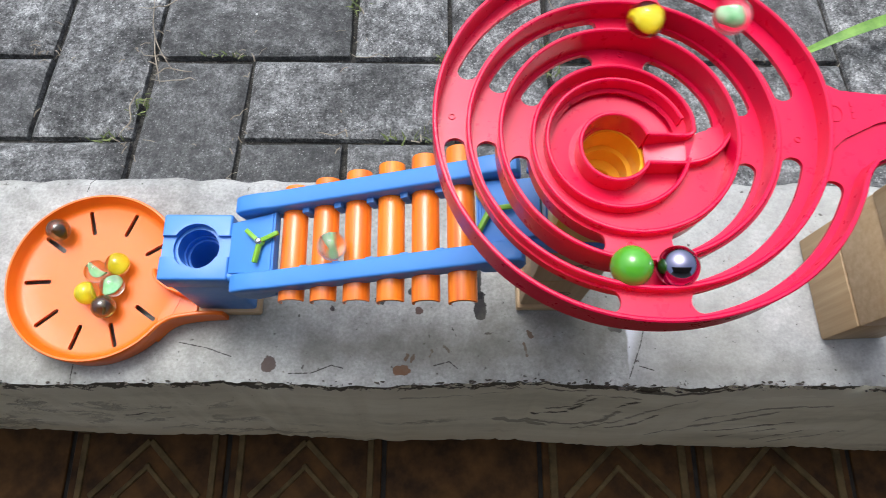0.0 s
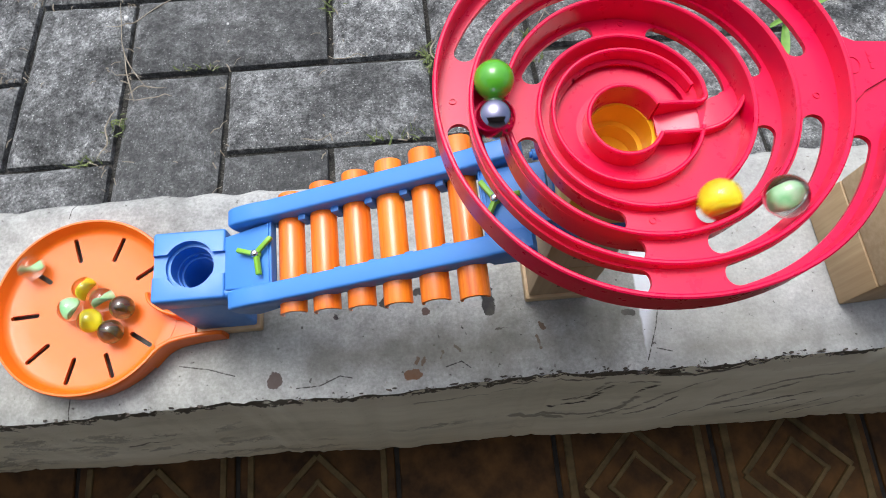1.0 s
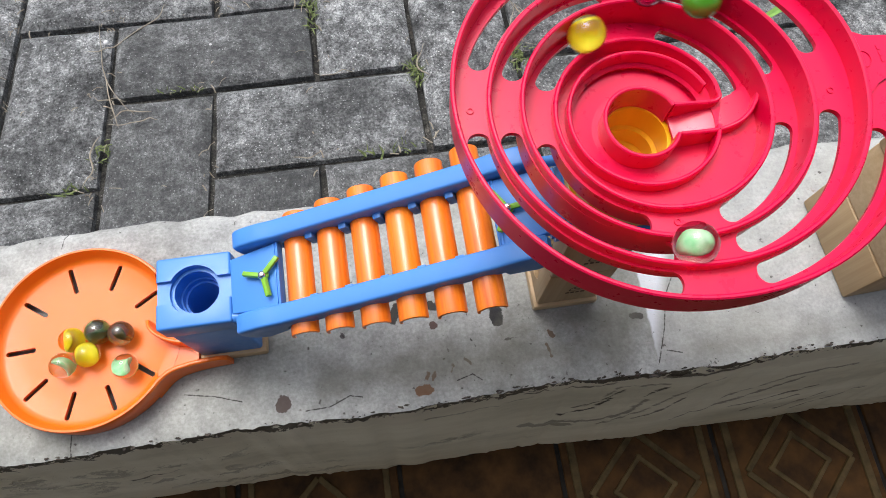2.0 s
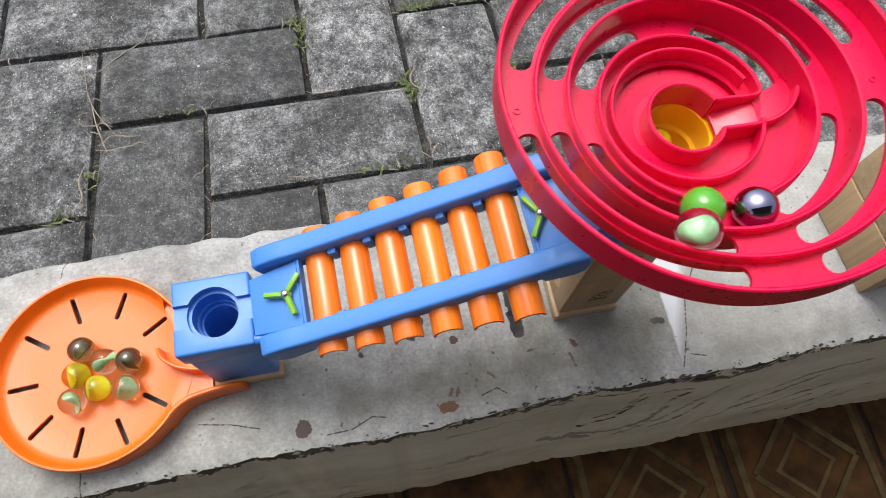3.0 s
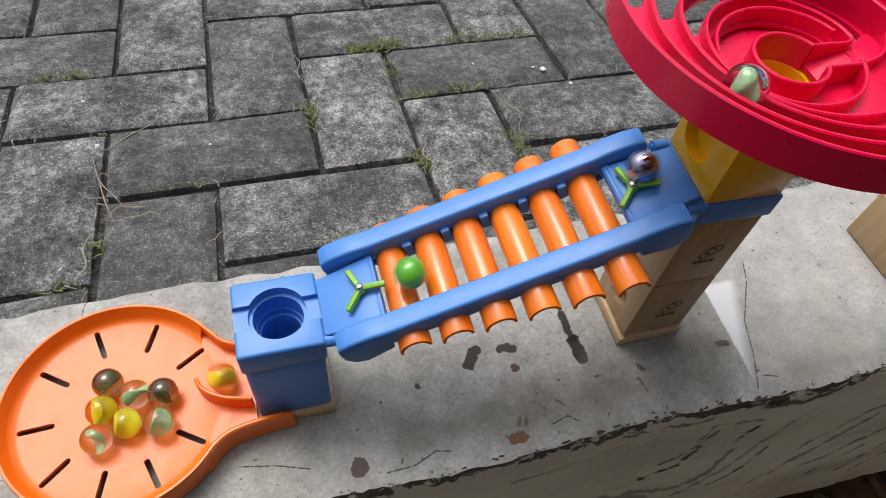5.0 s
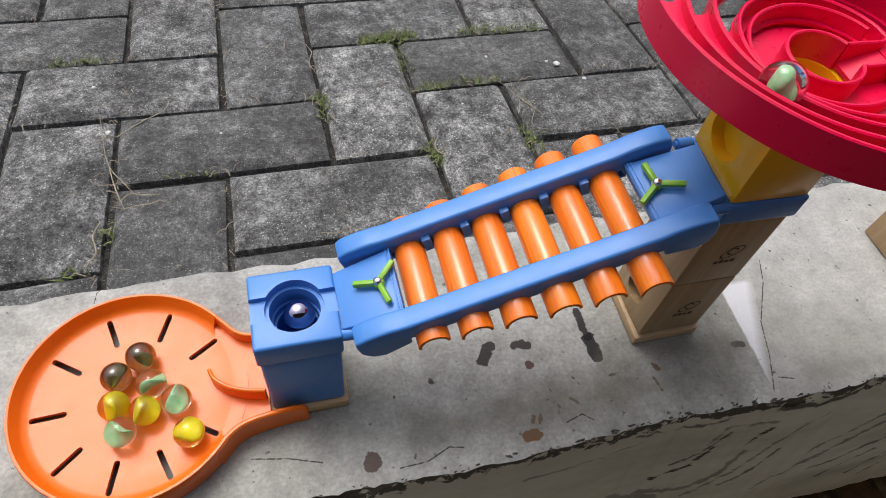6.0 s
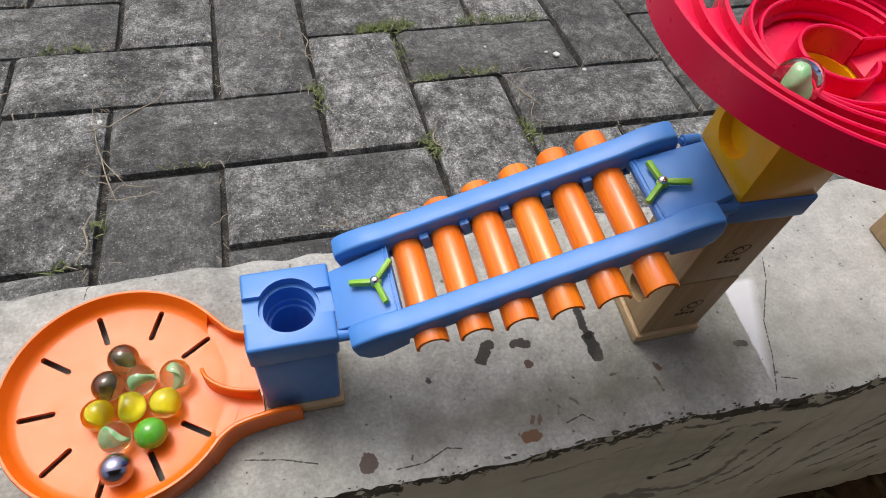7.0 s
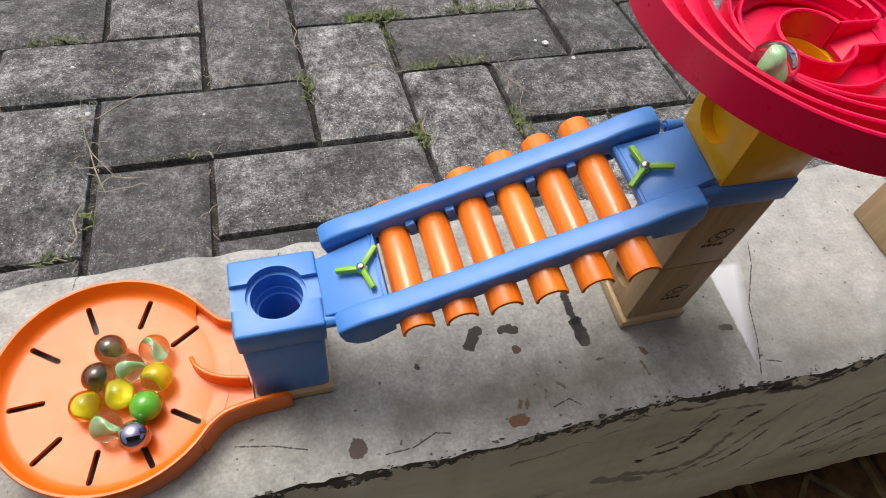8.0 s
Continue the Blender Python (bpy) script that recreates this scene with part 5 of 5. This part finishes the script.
def litter():
    rnd = random.Random(3)
    # dry roots and straw on the pavers
    runs = [[(-0.333, 0.590), (-0.327, 0.545), (-0.318, 0.505), (-0.298, 0.470), (-0.285, 0.455)], [(-0.345, 0.548), (-0.325, 0.550), (-0.310, 0.556), (-0.270, 0.590), (-0.262, 0.610)], [(-0.312, 0.446), (-0.290, 0.444), (-0.272, 0.448), (-0.262, 0.446)],
            [(-0.310, 0.452), (-0.295, 0.461), (-0.268, 0.456)], [(-0.322, 0.520), (-0.310, 0.470), (-0.300, 0.440)], [(0.125, 0.560), (0.140, 0.530), (0.128, 0.500), (0.145, 0.485)], [(0.110, 0.590), (0.128, 0.552), (0.118, 0.520)], [(0.150, 0.575), (0.130, 0.548), (0.150, 0.512)],
            [(-0.330, 0.486), (-0.322, 0.478), (-0.309, 0.480), (-0.296, 0.474)], [(-0.100, 0.484), (-0.086, 0.478), (-0.070, 0.483), (-0.058, 0.480)], [(0.018, 0.500), (0.010, 0.478), (0.022, 0.462)], [(-0.128, 0.380), (-0.112, 0.376), (-0.096, 0.382)],
            [(-0.330, 0.372), (-0.322, 0.392), (-0.326, 0.415), (-0.318, 0.432)], [(-0.106, 0.700), (-0.098, 0.680), (-0.104, 0.655), (-0.097, 0.630)]]
    for k, r in enumerate(runs):
        sp = spline([(i, *p) for i, p in enumerate(r)], 1)
        pts = []
        for q in range((len(r) - 1) * 6 + 1):
            x, y = sp(q / 6)
            pts.append((x, y, pave_z(y) + 0.0022 + 0.0012 * math.sin(q * 0.9 + k)))
        whole("dry_straw", sweep(pts, rnd.uniform(0.0004, 0.0009), 5), STRAW, "thin dry straw lying on the pavers", "straw", "dry straws on the paving")
    # one long leaf
    bm = bmesh.new()
    prev = None
    for k in range(15):
        u = k / 14
        x, y = 0.372 + 0.22 * u, 0.470 + 0.090 * u - 0.01 * u * u
        w = 0.0075 * math.sin(math.pi * (0.06 + 0.86 * u)) ** 0.6
        z = pave_z(y) + 0.012 + 0.02 * math.sin(math.pi * u)
        row = [bm.verts.new((x + 0.2 * w * s, y + w * s, z + (0.0018 if s == 0 else 0.0034))) for s in (-1, 0, 1)]
        if prev:
            for q in range(2):
                bm.faces.new((prev[q], prev[q + 1], row[q + 1], row[q]))
        prev = row
    lf = whole("grass_leaf", solid(bm, 0.0005), LEAF, "long fresh green grass leaf lying over the pavers", "leaf")
    bm = bmesh.new()
    prev = None
    for k in range(9):
        u = k / 8
        x, y = 0.392 - 0.016 * u, 0.478 - 0.055 * u
        w = 0.005 * math.sin(math.pi * (0.1 + 0.8 * u))
        z = pave_z(y) + 0.010
        row = [bm.verts.new((x + w * s, y, z + (0.0 if s == 0 else 0.0014))) for s in (-1, 0, 1)]
        if prev:
            for q in range(2):
                bm.faces.new((prev[q], prev[q + 1], row[q + 1], row[q]))
        prev = row
    whole("grass_leaf", solid(bm, 0.0005), LEAF, "short fresh green grass leaf lying over the pavers", "leaf")
    # pale pebbles and grit
    for x, y, r in ((-0.3235, 0.561, 0.0030), (0.1985, 0.610, 0.0042), (0.222, 0.575, 0.0028), (-0.210, 0.541, 0.0020), (-0.345, 0.645, 0.0024), (0.115, 0.640, 0.0018), (-0.050, 0.52, 0.0016), (0.06, 0.55, 0.0018), (0.188, 0.618, 0.0022)):
        bm = bmesh.new()
        bmesh.ops.create_icosphere(bm, subdivisions=2, radius=r)
        for v in bm.verts:
            v.co *= 1 + 0.25 * noise.noise(v.co * 400 + Vector((x * 90, y * 90, 0)))
            v.co.z *= 0.6
        whole("pebble", bm, PEBBLE, "small pale pebble lying on the pavers", "pebble", "pebbles on the paving", m=pose(x, y, pave_z(y) + r * 0.45))


litter()


def joint_debris():
    """Short bits of dry grass and grit caught in the joints."""
    rnd = random.Random(17)
    verts, faces = [], []
    for _ in range(520):
        i, j = rnd.randint(-4, 5), rnd.randint(-1, 4)
        if rnd.random() < 0.5:
            x, y = PX + UNIT * i + rnd.gauss(0, 0.006), PY + UNIT * (j + rnd.random())
        else:
            x, y = PX + UNIT * (i + rnd.random()), PY + UNIT * j + rnd.gauss(0, 0.006)
        if rnd.random() < 0.35:
            x, y = PX + UNIT * i + rnd.gauss(0, 0.012), PY + UNIT * j + rnd.gauss(0, 0.012)
        a, ln, w = rnd.uniform(0, 6.28), rnd.uniform(0.002, 0.012), rnd.uniform(0.0003, 0.0008)
        z = pave_z(y) + 0.0010
        dx, dy = math.cos(a), math.sin(a)
        b = len(verts)
        for u in (0, 0.5, 1):
            cx, cy, cz = x + dx * ln * u - dy * 0.2 * ln * u * u, y + dy * ln * u + dx * 0.2 * ln * u * u, z + 0.0016 * math.sin(math.pi * u)
            verts.extend([(cx - dy * w, cy + dx * w, cz), (cx + dy * w, cy - dx * w, cz), (cx, cy, cz + w)])
        for k in (0, 3):
            for q in range(3):
                faces.append((b + k + q, b + k + (q + 1) % 3, b + k + 3 + (q + 1) % 3, b + k + 3 + q))
    me = bpy.data.meshes.new("joint_debris")
    me.from_pydata(verts, [], faces)
    me.materials.append(STRAW)
    tagged(new("joint_debris", me), "short bits of dry grass and grit caught in the paver joints", "debris", kind="stuff")


joint_debris()


def tiles():
    """Glazed brown tiles with a raised frame and a diamond."""
    S = 0.20
    rnd = random.Random(8)
    bm = box(-S / 2 + 0.003, S / 2 - 0.003, -S / 2 + 0.003, S / 2 - 0.003, -0.010, 0.0, 0.0015, 1)
    base = mesh_of(bm, "tile", TILE_A, 40)
    rel = []
    for s in (-1, 1):
        rel.append(box(s * 0.083 - 0.005, s * 0.083 + 0.005, -0.092, 0.092, -0.001, 0.003, 0.001, 1))
        rel.append(box(-0.077, 0.077, s * 0.083 - 0.004, s * 0.083 + 0.004, -0.001, 0.0028, 0.001, 1))
    for k in range(4):
        b = box(-0.048, 0.048, -0.004, 0.004, -0.001, 0.0032, 0.001, 1)
        b.transform(pose(0, 0, 0, 0, 0, 90 * k) @ pose(0.0345, 0.0345, 0, 0, 0, -45))
        rel.append(b)
        b = box(-0.030, 0.030, -0.003, 0.003, -0.001, 0.0026, 0.001, 1)
        b.transform(pose(0, 0, 0, 0, 0, 90 * k) @ pose(0.0185, 0.0185, 0, 0, 0, -45))
        rel.append(b)
    relief = mesh_of(joined(*rel), "relief", TILE_B, 40)
    for i in range(-5, 8):
        for j in range(-6, 1):
            t = new("tile", base)
            t.parent = LOWER
            t.matrix_basis = pose(0.03 + S * i, 0.02 + S * j, FLOOR_Z + rnd.uniform(-0.001, 0.001), 0, 0, rnd.choice((0, 90, 180, 270)))
            if (i + j) % 3:
                f = new("relief", relief)
                f.parent = t


tiles()

motions()
